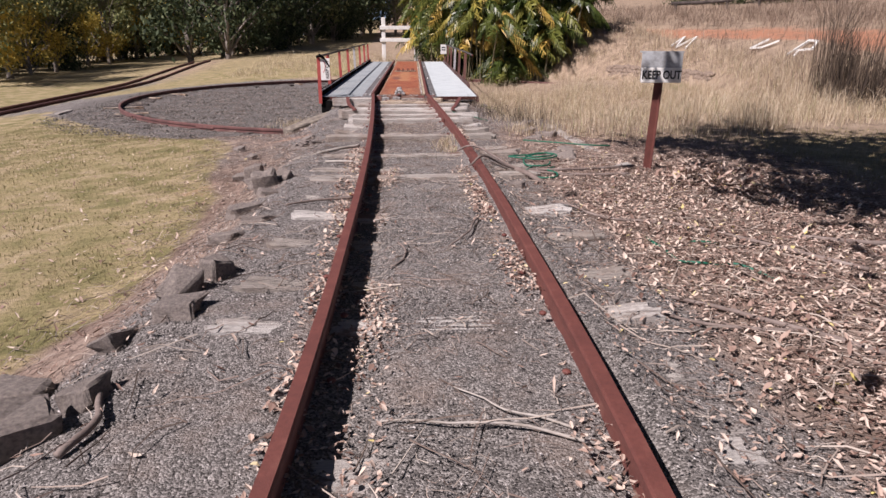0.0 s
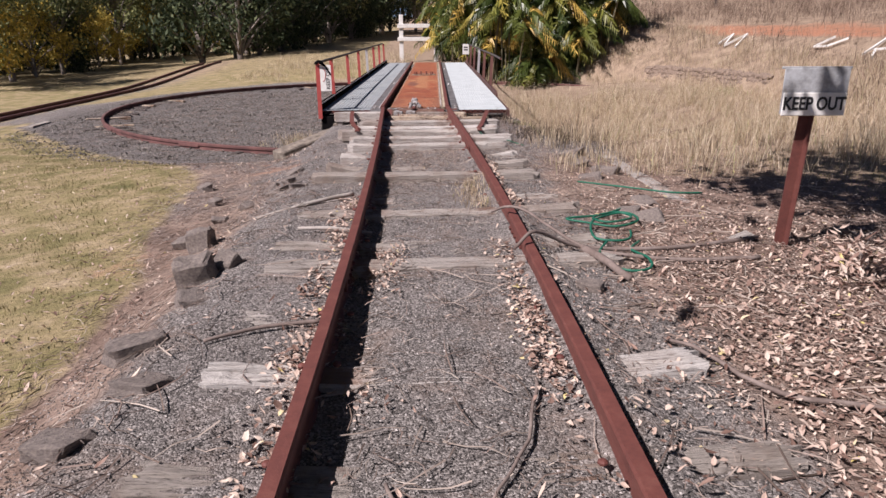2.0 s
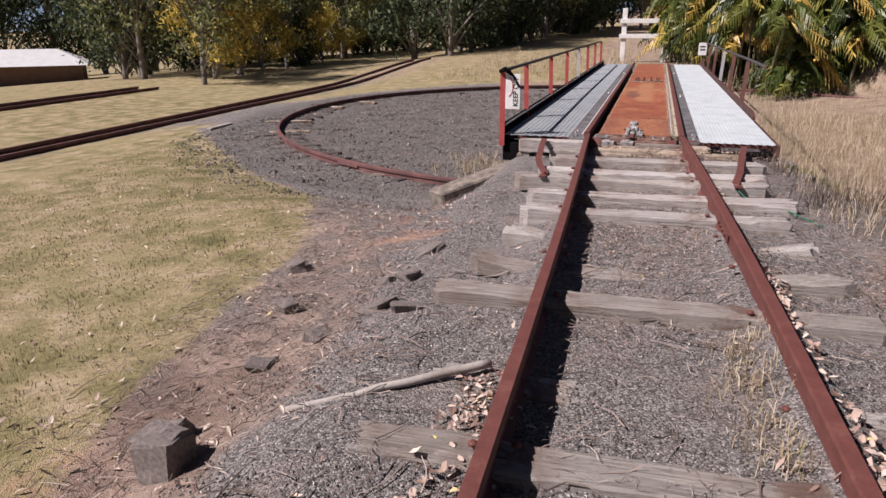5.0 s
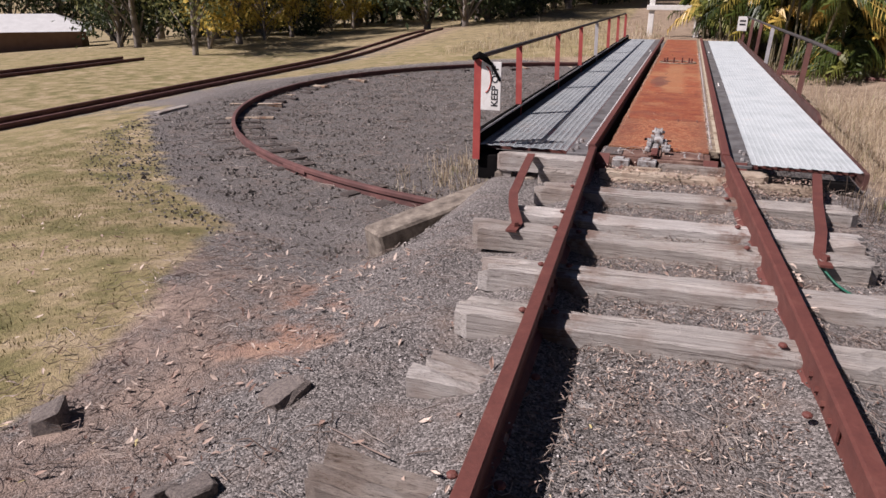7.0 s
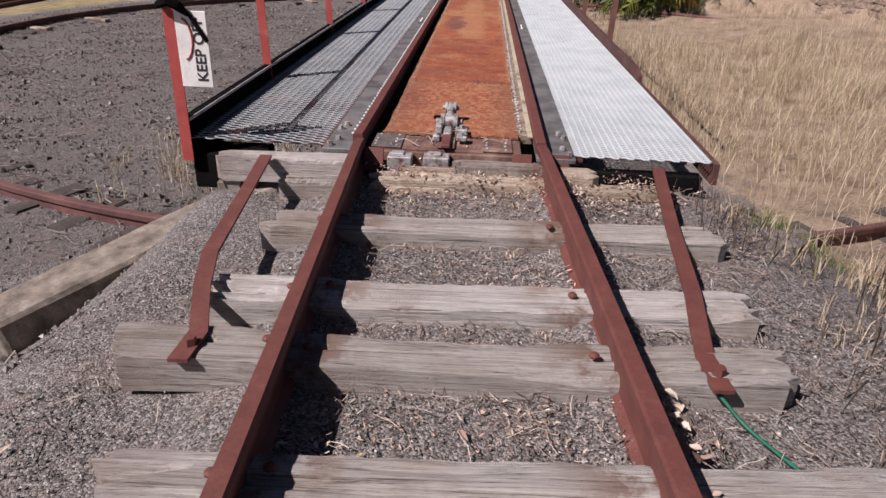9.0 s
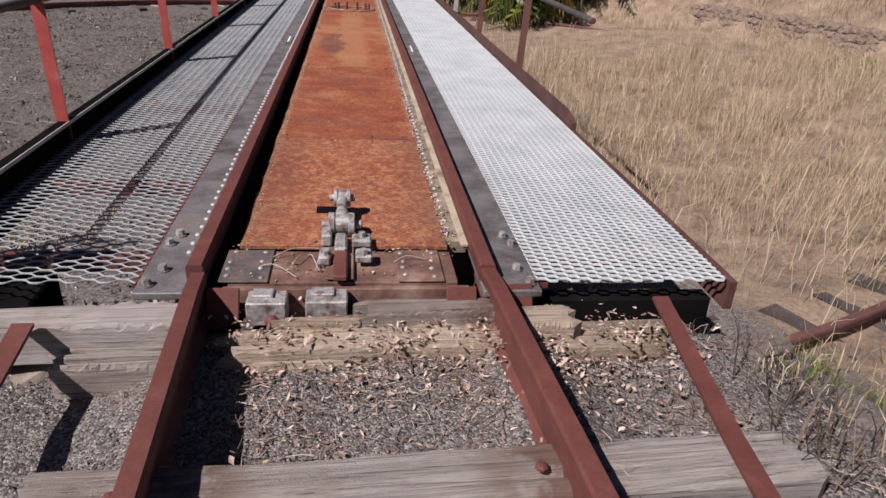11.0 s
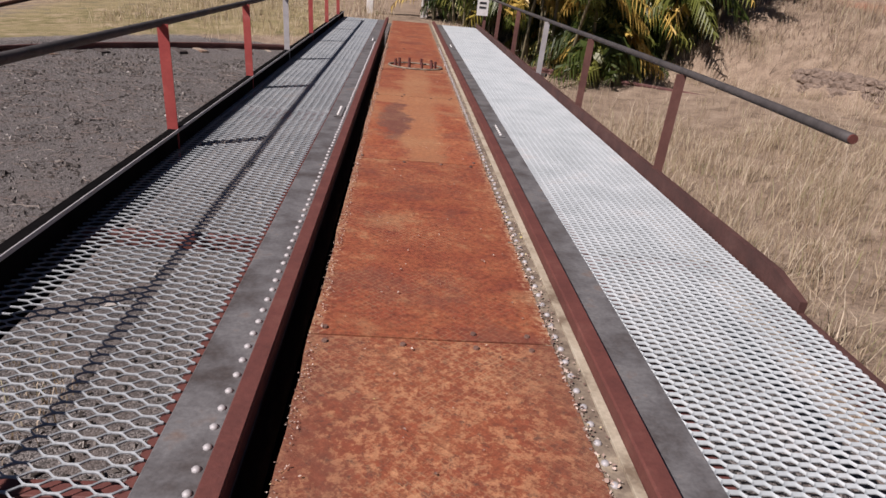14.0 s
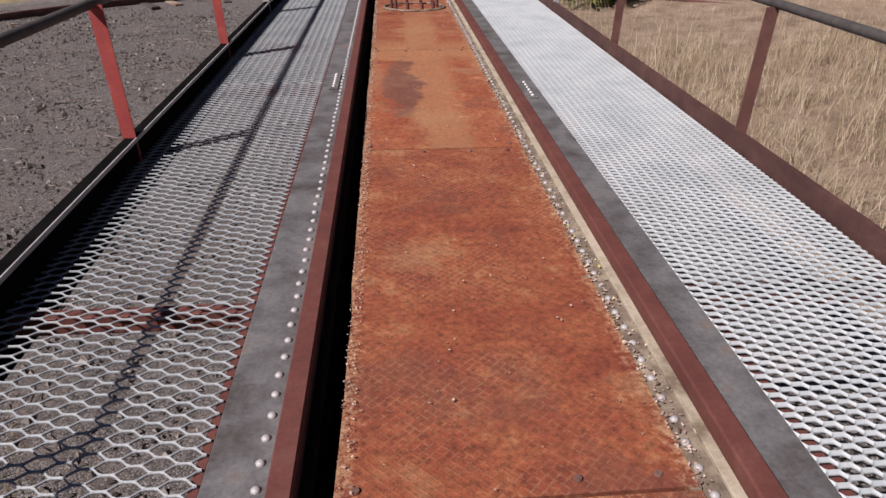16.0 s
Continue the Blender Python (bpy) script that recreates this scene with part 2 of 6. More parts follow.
M_RAIL_OLD = surface("old_rail_rust", [(0.3, (0.1, 0.045, 0.04)), (0.6, (0.17, 0.075, 0.065)), (0.8, (0.23, 0.12, 0.1))], 3, 40, 0.8, 0.0, 0.4, 0.004, 0.35)
M_PRIMER = surface("faded_red_paint", [(0.3, (0.33, 0.045, 0.04)), (0.6, (0.42, 0.075, 0.06)), (0.8, (0.5, 0.2, 0.17))], 6, 70, 0.65, 0.0, 0.25, 0.003, 0.25)
M_BROWN = surface("brown_oxide_paint", [(0.3, (0.12, 0.05, 0.04)), (0.6, (0.19, 0.085, 0.065)), (0.8, (0.27, 0.15, 0.12))], 6, 70, 0.7, 0.0, 0.25, 0.003, 0.25)
M_STEEL_GREY = surface("dull_grey_steel", [(0.3, (0.1, 0.085, 0.078)), (0.48, (0.17, 0.163, 0.16)), (0.6, (0.22, 0.215, 0.21)), (0.75, (0.25, 0.18, 0.14))], 6, 60, 0.6, 0.2, 0.35, 0.004, 0.4)
M_BARE = surface("silver_painted_metal", [(0.32, (0.14, 0.085, 0.065)), (0.45, (0.32, 0.3, 0.285)), (0.58, (0.5, 0.49, 0.47)), (0.68, (0.24, 0.15, 0.11))], 18, 80, 0.55, 0.3, 0.6, 0.006, 0.35)
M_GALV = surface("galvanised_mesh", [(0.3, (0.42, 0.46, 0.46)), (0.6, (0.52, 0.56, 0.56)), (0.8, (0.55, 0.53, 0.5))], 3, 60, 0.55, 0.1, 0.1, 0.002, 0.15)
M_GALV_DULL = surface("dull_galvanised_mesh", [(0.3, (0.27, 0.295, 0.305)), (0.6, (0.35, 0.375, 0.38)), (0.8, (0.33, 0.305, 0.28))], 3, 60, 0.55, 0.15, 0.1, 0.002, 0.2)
M_POST_GREY = surface("grey_galvanised_post", [(0.3, (0.42, 0.4, 0.39)), (0.7, (0.55, 0.53, 0.52))], 9, 80, 0.6, 0.2, 0.2, 0.002, 0.2)
M_PIPE = surface("blackened_pipe", [(0.3, (0.05, 0.045, 0.042)), (0.6, (0.09, 0.08, 0.075)), (0.8, (0.16, 0.12, 0.1))], 9, 80, 0.7, 0.1, 0.3, 0.003, 0.3)
# black of the straps, also used to paint shade on bridge parts
M_BLACK = surface("black_steel_and_shade", [(0.3, (0.006, 0.006, 0.006)), (0.7, (0.012, 0.011, 0.011))], 5, 60, 0.75, 0.0, 0.2, 0.003, 0.2)
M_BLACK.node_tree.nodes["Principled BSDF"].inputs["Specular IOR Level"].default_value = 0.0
M_TAN = surface("tan_dusty_steel", [(0.3, (0.13, 0.095, 0.068)), (0.5, (0.23, 0.18, 0.13)), (0.72, (0.42, 0.35, 0.25))], 12, 90, 0.85, 0.0, 0.4, 0.004, 0.35)
M_GRIME = surface("grimy_dark_steel", [(0.3, (0.05, 0.04, 0.036)), (0.5, (0.115, 0.098, 0.092)), (0.72, (0.2, 0.135, 0.105))], 9, 60, 0.8, 0.0, 0.5, 0.005, 0.4)
M_CREAM = surface("worn_cream_paint", [(0.3, (0.2, 0.15, 0.1)), (0.45, (0.42, 0.36, 0.26)), (0.75, (0.55, 0.49, 0.37))], 7, 70, 0.8, 0.0, 0.3, 0.003, 0.3)
M_END = surface("dark_rusty_end_plate", [(0.3, (0.09, 0.045, 0.036)), (0.5, (0.18, 0.095, 0.07)), (0.7, (0.33, 0.22, 0.165))], 6, 50, 0.85, 0.0, 0.5, 0.006, 0.4)
M_CONC = surface("weathered_concrete", [(0.3, (0.09, 0.072, 0.058)), (0.48, (0.2, 0.166, 0.132)), (0.7, (0.35, 0.3, 0.24))], 9, 70, 0.92, 0.0, 0.6, 0.008, 0.3)
M_ROCK = surface("dark_basalt_rock", [(0.3, (0.14, 0.118, 0.104)), (0.5, (0.25, 0.21, 0.185)), (0.75, (0.38, 0.32, 0.27))], 7, 60, 0.92, 0.0, 0.8, 0.012, 0.35)
M_WHITE = surface("flaking_white_paint", [(0.3, (0.62, 0.6, 0.55)), (0.6, (0.78, 0.77, 0.73)), (0.85, (0.5, 0.45, 0.38))], 6, 60, 0.7, 0.0, 0.2, 0.003, 0.12)
M_SIGN_GREY = surface("stained_sign_sheet", [(0.32, (0.14, 0.085, 0.06)), (0.44, (0.3, 0.3, 0.3)), (0.66, (0.52, 0.54, 0.55))], 5, 40, 0.55, 0.2, 0.2, 0.002, 0.25)
M_INK = surface("black_lettering", [(0.3, (0.015, 0.015, 0.017)), (0.7, (0.03, 0.03, 0.03))], 9, 60, 0.6, 0.0, 0.1, 0.001, 0.2)
M_BARK = surface("pale_gum_bark", [(0.3, (0.12, 0.1, 0.085)), (0.55, (0.24, 0.21, 0.18)), (0.8, (0.36, 0.32, 0.28))], 2, 20, 0.9, 0.0, 0.6, 0.02, 0.3)
M_STICK = surface("dry_branch_bark", [(0.3, (0.13, 0.095, 0.08)), (0.6, (0.24, 0.19, 0.165)), (0.8, (0.34, 0.29, 0.26))], 9, 60, 0.9, 0.0, 0.5, 0.004, 0.3)
M_PALE_STICK = surface("bleached_branch", [(0.3, (0.3, 0.26, 0.22)), (0.6, (0.44, 0.4, 0.36)), (0.8, (0.55, 0.5, 0.45))], 9, 60, 0.9, 0.0, 0.5, 0.004, 0.3)
M_HOSE = surface("green_rope", [(0.3, (0.0, 0.085, 0.05)), (0.7, (0.01, 0.16, 0.095))], 30, 120, 0.6, 0.0, 0.4, 0.002, 0.3)
# pink wall darkened to brown: the shade on it is in the colour
M_BRICKWALL = surface("shaded_rendered_wall", [(0.3, (0.15, 0.085, 0.06)), (0.7, (0.2, 0.12, 0.085))], 2, 30, 0.9)
M_ROOF = surface("pale_metal_roof", [(0.3, (0.6, 0.6, 0.58)), (0.7, (0.72, 0.72, 0.7))], 2, 30, 0.5, 0.1)
M_STONE = surface("retaining_stone", [(0.3, (0.13, 0.1, 0.08)), (0.55, (0.27, 0.2, 0.15)), (0.8, (0.42, 0.33, 0.25))], 3, 40, 0.95, 0.0, 0.7, 0.02, 0.3)
M_GRASS_DRY = scattered("dry_grass_blades", [(0.0, (0.2, 0.145, 0.088)), (0.25, (0.43, 0.335, 0.22)), (0.65, (0.6, 0.495, 0.35)), (0.9, (0.75, 0.64, 0.49)), (1.0, (0.28, 0.3, 0.11))], 0.85, 0.3)
M_GRASS_HILL = scattered("hillside_dry_grass", [(0.0, (0.06, 0.04, 0.03)), (0.3, (0.19, 0.132, 0.1)), (0.7, (0.34, 0.255, 0.19)), (1.0, (0.52, 0.42, 0.32))], 0.9, 0.25)
M_GRASS_DARK = scattered("dark_brush_blades", [(0.0, (0.035, 0.026, 0.02)), (0.6, (0.085, 0.063, 0.048)), (1.0, (0.22, 0.165, 0.115))], 0.9, 0.2)
M_GRASS_GREEN = scattered("green_grass_blades", [(0.0, (0.1, 0.15, 0.03)), (0.6, (0.17, 0.22, 0.05)), (1.0, (0.36, 0.33, 0.14))], 0.85, 0.3)
M_LAWN = scattered("short_lawn_blades", [(0.0, (0.16, 0.145, 0.06)), (0.5, (0.255, 0.215, 0.105)), (1.0, (0.44, 0.355, 0.225))], 0.9, 0.3)
M_LITTER = scattered("fallen_leaves", [(0.0, (0.1, 0.055, 0.042)), (0.3, (0.3, 0.2, 0.158)), (0.6, (0.5, 0.378, 0.307)), (0.97, (0.66, 0.55, 0.458)), (1.0, (0.55, 0.46, 0.15))], 0.8, 0.1)
M_TWIG = scattered("fallen_twigs", [(0.0, (0.1, 0.075, 0.06)), (0.6, (0.24, 0.18, 0.15)), (1.0, (0.45, 0.39, 0.33))], 0.9)
M_CHIPS = scattered("ballast_chips", [(0.0, (0.048, 0.044, 0.041)), (0.55, (0.165, 0.149, 0.138)), (0.9, (0.32, 0.29, 0.27)), (1.0, (0.6, 0.56, 0.53))], 0.95)
M_GUM = scattered("gum_leaves", [(0.0, (0.055, 0.075, 0.032)), (0.5, (0.17, 0.19, 0.07)), (1.0, (0.36, 0.35, 0.16))], 0.7, 0.35)
M_GUM_DARK = scattered("dark_tree_leaves", [(0.0, (0.02, 0.032, 0.016)), (0.6, (0.05, 0.07, 0.03)), (1.0, (0.12, 0.14, 0.065))], 0.7, 0.2)
M_GUM_GOLD = scattered("golden_flowering_leaves", [(0.0, (0.2, 0.19, 0.05)), (0.4, (0.5, 0.4, 0.1)), (1.0, (0.75, 0.54, 0.12))], 0.7, 0.4)
M_FROND = scattered("palm_leaflets", [(0.0, (0.018, 0.033, 0.008)), (0.4, (0.075, 0.1, 0.022)), (0.7, (0.18, 0.185, 0.04)), (0.86, (0.46, 0.36, 0.075)), (1.0, (0.56, 0.34, 0.09))], 0.35, 0.16)
M_CHIPS_DARK = scattered("dark_ash_ballast", [(0.0, (0.06, 0.053, 0.046)), (0.6, (0.14, 0.125, 0.11)), (0.95, (0.24, 0.215, 0.19)), (1.0, (0.45, 0.42, 0.38))], 0.95)
M_CANE = surface("palm_cane", [(0.3, (0.1, 0.09, 0.05)), (0.7, (0.24, 0.2, 0.11))], 5, 40, 0.8)

# ---- building helpers ----
def mesh_ob(name, bm, mat, parent=None, smooth=False):
    me = bpy.data.meshes.new(name)
    bm.to_mesh(me)
    bm.free()
    for m in (mat if isinstance(mat, (list, tuple)) else [mat]):
        me.materials.append(m)
    if smooth:
        me.shade_smooth()
    ob = new(name, me)
    ob.parent = parent
    return ob


def part(name, bm, mat, parent, label="", smooth=False):
    ob = mesh_ob(name, bm, mat, parent, smooth)
    if label:
        ob["label"] = label
    return ob


def raw(name, verts, faces, mat, parent=None, smooth=False):
    me = bpy.data.meshes.new(name)
    me.from_pydata(verts, [], faces)
    me.materials.append(mat)
    if smooth:
        me.shade_smooth()
    ob = new(name, me)
    ob.parent = parent
    return ob


def empty(name, m=None):
    ob = new(name)
    ob.empty_display_size = 0.2
    if m is not None:
        ob.matrix_world = m
    return ob


def box(bm, lo, hi, bevel=0.0, m=None):
    lo, hi = Vector(lo), Vector(hi)
    d = hi - lo
    r = bmesh.ops.create_cube(bm, size=1, matrix=(m or Matrix()) @ Matrix.Translation((lo + hi) / 2) @ Matrix.Diagonal((*d, 1)))
    if bevel:
        es = list({e for v in r["verts"] for e in v.link_edges})
        bmesh.ops.bevel(bm, geom=es, offset=bevel, segments=1, affect="EDGES")
    return bm


def extrude_y(bm, profile, y0, y1, m=None):
    """A closed profile of (x, z) carried from y0 to y1."""
    m = m or Matrix()
    a = [bm.verts.new(m @ Vector((x, y0, z))) for x, z in profile]
    b = [bm.verts.new(m @ Vector((x, y1, z))) for x, z in profile]
    n = len(profile)
    for i in range(n):
        bm.faces.new((a[i], a[(i + 1) % n], b[(i + 1) % n], b[i]))
    bm.faces.new(a[::-1])
    bm.faces.new(b)
    return bm


def tube(bm, pts, radii, seg=8):
    pts = [Vector(p) for p in pts]
    if isinstance(radii, (int, float)):
        radii = [radii] * len(pts)
    rings = []
    for i, p in enumerate(pts):
        d = (pts[min(i + 1, len(pts) - 1)] - pts[max(i - 1, 0)]).normalized()
        q = d.to_track_quat("Z", "Y")
        rings.append([bm.verts.new(p + q @ Vector((math.cos(a) * radii[i], math.sin(a) * radii[i], 0)))
                      for a in (2 * math.pi * k / seg for k in range(seg))])
    for r0, r1 in zip(rings, rings[1:]):
        for k in range(seg):
            bm.faces.new((r0[k], r0[(k + 1) % seg], r1[(k + 1) % seg], r1[k]))
    bm.faces.new(rings[0][::-1])
    bm.faces.new(rings[-1])
    return bm


def smooth_path(pts, n=6):
    """Points on a smooth line through pts."""
    pts = [Vector(p) for p in pts]
    out = []
    for i in range(len(pts) - 1):
        p0, p1, p2, p3 = pts[max(i - 1, 0)], pts[i], pts[i + 1], pts[min(i + 2, len(pts) - 1)]
        for k in range(n):
            t = k / n
            out.append(0.5 * (2 * p1 + (p2 - p0) * t + (2 * p0 - 5 * p1 + 4 * p2 - p3) * t * t + (3 * p1 - p0 - 3 * p2 + p3) * t ** 3))
    return out + [pts[-1]]


RAIL_RAW = [(-0.037, 0), (0.037, 0), (0.037, 0.012), (0.012, 0.025), (0.009, 0.08), (0.03, 0.09), (0.032, 0.112), (0.026, 0.12),
        (-0.026, 0.12), (-0.032, 0.112), (-0.03, 0.09), (-0.009, 0.08), (-0.012, 0.025), (-0.037, 0.012)]


RAIL = [(x, 0.12 - (0.12 - z) * 1.75) for x, z in RAIL_RAW]


# ---- the lie of the land ----
CX, CY, RING = 0.014, 23.96, 8.6
HX, HY = -0.25, 23.3
RING_Z = -0.7


def sm(v, lo, hi):
    t = np.clip((v - lo) / (hi - lo), 0, 1)
    return t * t * (3 - 2 * t)


def land(x, y):
    """Height of the ground."""
    x, y = np.asarray(x, float), np.asarray(y, float)
    r, rp = np.hypot(x - HX, y - HY), np.hypot(x - CX, y - CY)
    left = -0.33 - 0.075 * np.clip(-x - 2, 0, 12.5) - 0.07 * np.clip(-x - 25, 0, 40)
    right = -0.08 - 0.02 * np.clip(x - 2, 0, 8)
    base = left + (right - left) * sm(x, -1.5, 1.5)
    # the turntable's pit and the ballast round it
    pit = -0.83 - 0.07 * sm(rp, 8.2, 7.85) - 0.02 * sm(rp, 7.5, 3.4)
    base = base + (pit - base) * sm(rp, 12.1, 9.4)
    # land beyond the turntable rises to the far trees
    far = -0.45 + 0.022 * np.clip(y - 36, 0, 400) + 0.02 * np.clip(x + 8, -14, 8) * sm(y, 30, 45)
    base = base + (far - base) * sm(y, 33, 46) * sm(x, -22, -6)
    # hill
    rise = np.interp(r, [10, 10.8, 11.05, 13.2, 17, 25, 60, 150, 600], [-0.6, -0.5, -0.02, 1.05, 1.75, 2.6, 5.6, 13, 40])
    base = base + (rise - base) * sm(x, 4.5, 9) * sm(y, 13, 22)
    # banks that carry the line to and from the turntable
    crown = -0.03 - 0.055 * sm(y, 7.5, 10.5) - 0.022 * sm(y, 10.8, 11.6)
    crown = crown - 0.045 * np.exp(-((np.abs(x) - 0.45) / 0.11) ** 2) * np.where(x < 0, 1 - 0.6 * sm(y, 8, 10.5), 0.0)
    crown = crown + 0.05 * np.exp(-((np.abs(x) - 0.565) / 0.1) ** 2) * sm(y, 8, 10.5)
    # ballast heaped outside one rail and fallen away from the sleeper ends by the other
    crown = crown + (0.08 - 0.03 * sm(y, 9, 11)) * np.exp(-((x - 0.67) / 0.09) ** 2)
    crown = crown - 0.07 * sm(-x, 0.7, 0.95) * sm(y, 9.6, 10.6)
    edge_l = 1.12 + 0.25 * sm(y, 9, 2) + 0.25 * sm(y, 12, 13.2)
    w = sm(-x, edge_l + 0.95, edge_l) * sm(x, 3.3, 1.35) * sm(y, 15.12, 14.98)
    wide = sm(x, -1.0, 0.2) * sm(x, 12, 6) * sm(y, 12.5, 9.5)
    base = base + (crown - 0.04 - base) * wide * 0.9
    z = base + (crown - base) * w
    w2 = sm(np.abs(x - 0.6), 2.6, 1.4) * sm(y, 32.6, 32.75) * sm(y, 60, 42)
    z = z + (-0.08 - z) * w2
    return z


BANK_Y = [-5, 3.8, 4.2, 4.7, 5.7, 7.9, 8.5, 9.3, 10.4, 11.2, 12, 13, 14.4, 15.4, 17.3, 19.8, 20.4]
BANK_X = [-2.4, -2.23, -2.18, -1.95, -1.92, -2.1, -2.35, -2.5, -2.64, -2.7, -2.95, -3.4, -4.0, -5.4, -7.2, -9.5, -10.0]


def ground_sheet():
    xs = np.concatenate([-np.geomspace(900, 10, 26), np.arange(-9.6, -3.5, 0.4), np.arange(-3.4, 3.5, 0.1), np.arange(3.7, 14, 0.35), np.geomspace(14.4, 900, 26)])
    ys = np.concatenate([-np.geomspace(900, 6, 14), np.arange(-5, 0, 0.5), np.arange(0, 14.9, 0.11), np.arange(14.9, 15.4, 0.05), np.arange(15.5, 36, 0.3), np.geomspace(36.5, 1200, 34)])
    X, Y = np.meshgrid(xs, ys)
    Z = land(X, Y)
    near = sm(np.hypot(X, Y - 10), 40, 15)
    for i in range(Z.shape[0]):
        for j in range(Z.shape[1]):
            if near[i, j] > 0:
                p = Vector((X[i, j], Y[i, j], 0))
                Z[i, j] += near[i, j] * (0.022 * noise.noise(p * 1.7) + 0.012 * noise.noise(p * 5.1) * (abs(X[i, j]) < 4))
    nx, ny = len(xs), len(ys)
    verts = np.stack([X, Y, Z], -1).reshape(-1, 3)
    faces = [(j * nx + i, j * nx + i + 1, (j + 1) * nx + i + 1, (j + 1) * nx + i) for j in range(ny - 1) for i in range(nx - 1)]
    ob = raw("ground", verts.tolist(), faces, M_GROUND, smooth=True)
    r, rp = np.hypot(X - HX, Y - HY), np.hypot(X - CX, Y - CY)
    # line between lawn and ballast, out from the bank and round the turntable
    bank = np.interp(Y, BANK_Y, BANK_X)
    lawn_l = np.where(Y > 20.4, sm(rp, 10.1, 10.7) * sm(-X, 1.2, 2.2), sm(bank - X, -0.25, 0.35))
    lawn_r = 0.6 * sm(X, 3.6, 5.2) * sm(Y, 11.5, 9.5)
    rail_l = sm(np.abs(X + 12.3), 1.5, 0.9) * sm(Y, 60, 40)
    lawn = np.clip(lawn_l + lawn_r, 0, 1) * (1 - 0.4 * sm(Y, 26, 42)) * (1 - 0.5 * rail_l)
    soil_l = (1 - 0.35 * sm(Y, 8.5, 10)) * sm(bank + 0.5 + 0.6 * sm(Y, 7, 10) - X, -0.25, 0.3) * sm(Y, 13.6, 12.6)
    litter = sm(X, 0.75, 1.6) * sm(Y, 13, 9.5)
    soil = np.clip(soil_l * 0.8 + litter * 0.85 + 0.4 * rail_l, 0, 1)
    dry = np.clip(sm(X, 2.0, 2.9) * sm(Y, 9.3, 10.6) + sm(Y, 32.4, 34) * sm(X, -8, -2) + 0.75 * sm(Y, 26, 42) * sm(rp, 9.7, 10.4), 0, 1)
    dry = dry * np.where(Y > 15.2, np.maximum(sm(rp, 4.9, 7) * sm(X, 1.6, 2.6), 0.9 * sm(X, 2.1, 3.0)) + sm(rp, 9.1, 9.7), 1)
    red = 0.62 * sm(r, 12.9, 13.8) * sm(r, 16.5, 15) * sm(X, 11, 12) * sm(Y, 17, 20) + 0.3 * sm(r, 26, 34) * sm(r, 60, 45) * sm(X, 9, 14) * sm(Y, 30, 36)
    red = red + 0.39 * sm(np.hypot((X + 1.95) / 0.8, Y - 12.1), 1.3, 0.3) + 0.36 * sm(np.hypot(X + 2.3, Y - 8.2), 0.8, 0.2)
    bare = sm(np.hypot((X - 2.9) / 1.3, (Y - 16.2) / 2.0), 1.3, 0.6)
    dry = dry * (1 - 0.3 * bare)
    ash = sm(rp, 10.4, 9.7) * sm(X, 2.2, 1.0) * sm(Y, 14.6, 15.2) * (1 - 0.5 * sm(np.hypot(X + 1.9, Y - 17.4), 1.8, 0.4))
    for key, val in (("ash", ash), ("lawn", lawn), ("soil", soil), ("dry", dry), ("red", np.clip(red, 0, 1))):
        at = ob.data.attributes.new(key, "FLOAT", "POINT")
        at.data.foreach_set("value", np.clip(val, 0, 1).astype(np.float32).ravel())
    tagged(ob, "gravel, dry lawn, leaf litter and red soil over rising ground", "ground", kind="structure")


ground_sheet()


def lz(x, y):
    return float(land(x, y))


# ---- the line on the bank ----
def bend(y):
    """How far the line wanders sideways at y."""
    return float(np.interp(y, [-8, 0, 1.2, 2.3, 2.8, 3.55, 4.1, 5.4, 5.9, 7.05, 7.7, 9, 10.5, 11.5, 12.3, 12.8, 15.17],
                           [-1.0, -0.27, -0.18, -0.105, -0.078, -0.05, -0.034, -0.004, 0.008, 0.021, 0.028, 0.028, 0.02, 0.008, -0.004, -0.012, -0.055]))


def rail_line(name, path_m, y0, y1, label, mat, fish=()):
    root = empty(name, path_m)
    bm = bmesh.new()
    ys = [y0, -4, -1] + [0.5 * k for k in range(1, 26)] + [12.6, 13.2, 14, 15, y1]
    rows = [[bm.verts.new((bend(y) + px, y, pz - (0.015 if y > 15 else 0))) for px, pz in RAIL] for y in ys]
    n = len(RAIL)
    for r0, r1 in zip(rows, rows[1:]):
        for i in range(n):
            bm.faces.new((r0[i], r0[(i + 1) % n], r1[(i + 1) % n], r1[i]))
    bm.faces.new(rows[0][::-1])
    bm.faces.new(rows[-1])
    bmesh.ops.recalc_face_normals(bm, faces=bm.faces)
    part("rail_bar", bm, mat, root)
    for y in fish:
        for s in (-1, 1):
            bm = bmesh.new()
            box(bm, (s * 0.012 if s > 0 else -0.028, y - 0.23, 0.0), (0.028 if s > 0 else -0.012, y + 0.23, 0.075), 0.004, pose(bend(y), 0, 0))
            fp = part("fishplate", bm, mat, root)
            for k in (-0.16, -0.05, 0.05, 0.16):
                bm = bmesh.new()
                bmesh.ops.create_cone(bm, cap_ends=True, segments=6, radius1=0.014, radius2=0.012, depth=0.016,
                                      matrix=pose(bend(y) + s * 0.034, y + k, 0.035, 0, 90, 0))
                part("bolt", bm, mat, fp)
    return tagged(root, label, "rail", "rails of the approach line")


rail_line("rail", pose(-0.565, 0, 0), -8, 15.16, "red-brown rusty steel rail on grey timber sleepers", M_RAIL, (6.9, 12.0))
rail_line("rail", pose(0.565, 0, 0), -8, 15.16, "red-brown rusty steel rail on grey timber sleepers", M_RAIL, (7.6, 11.4))


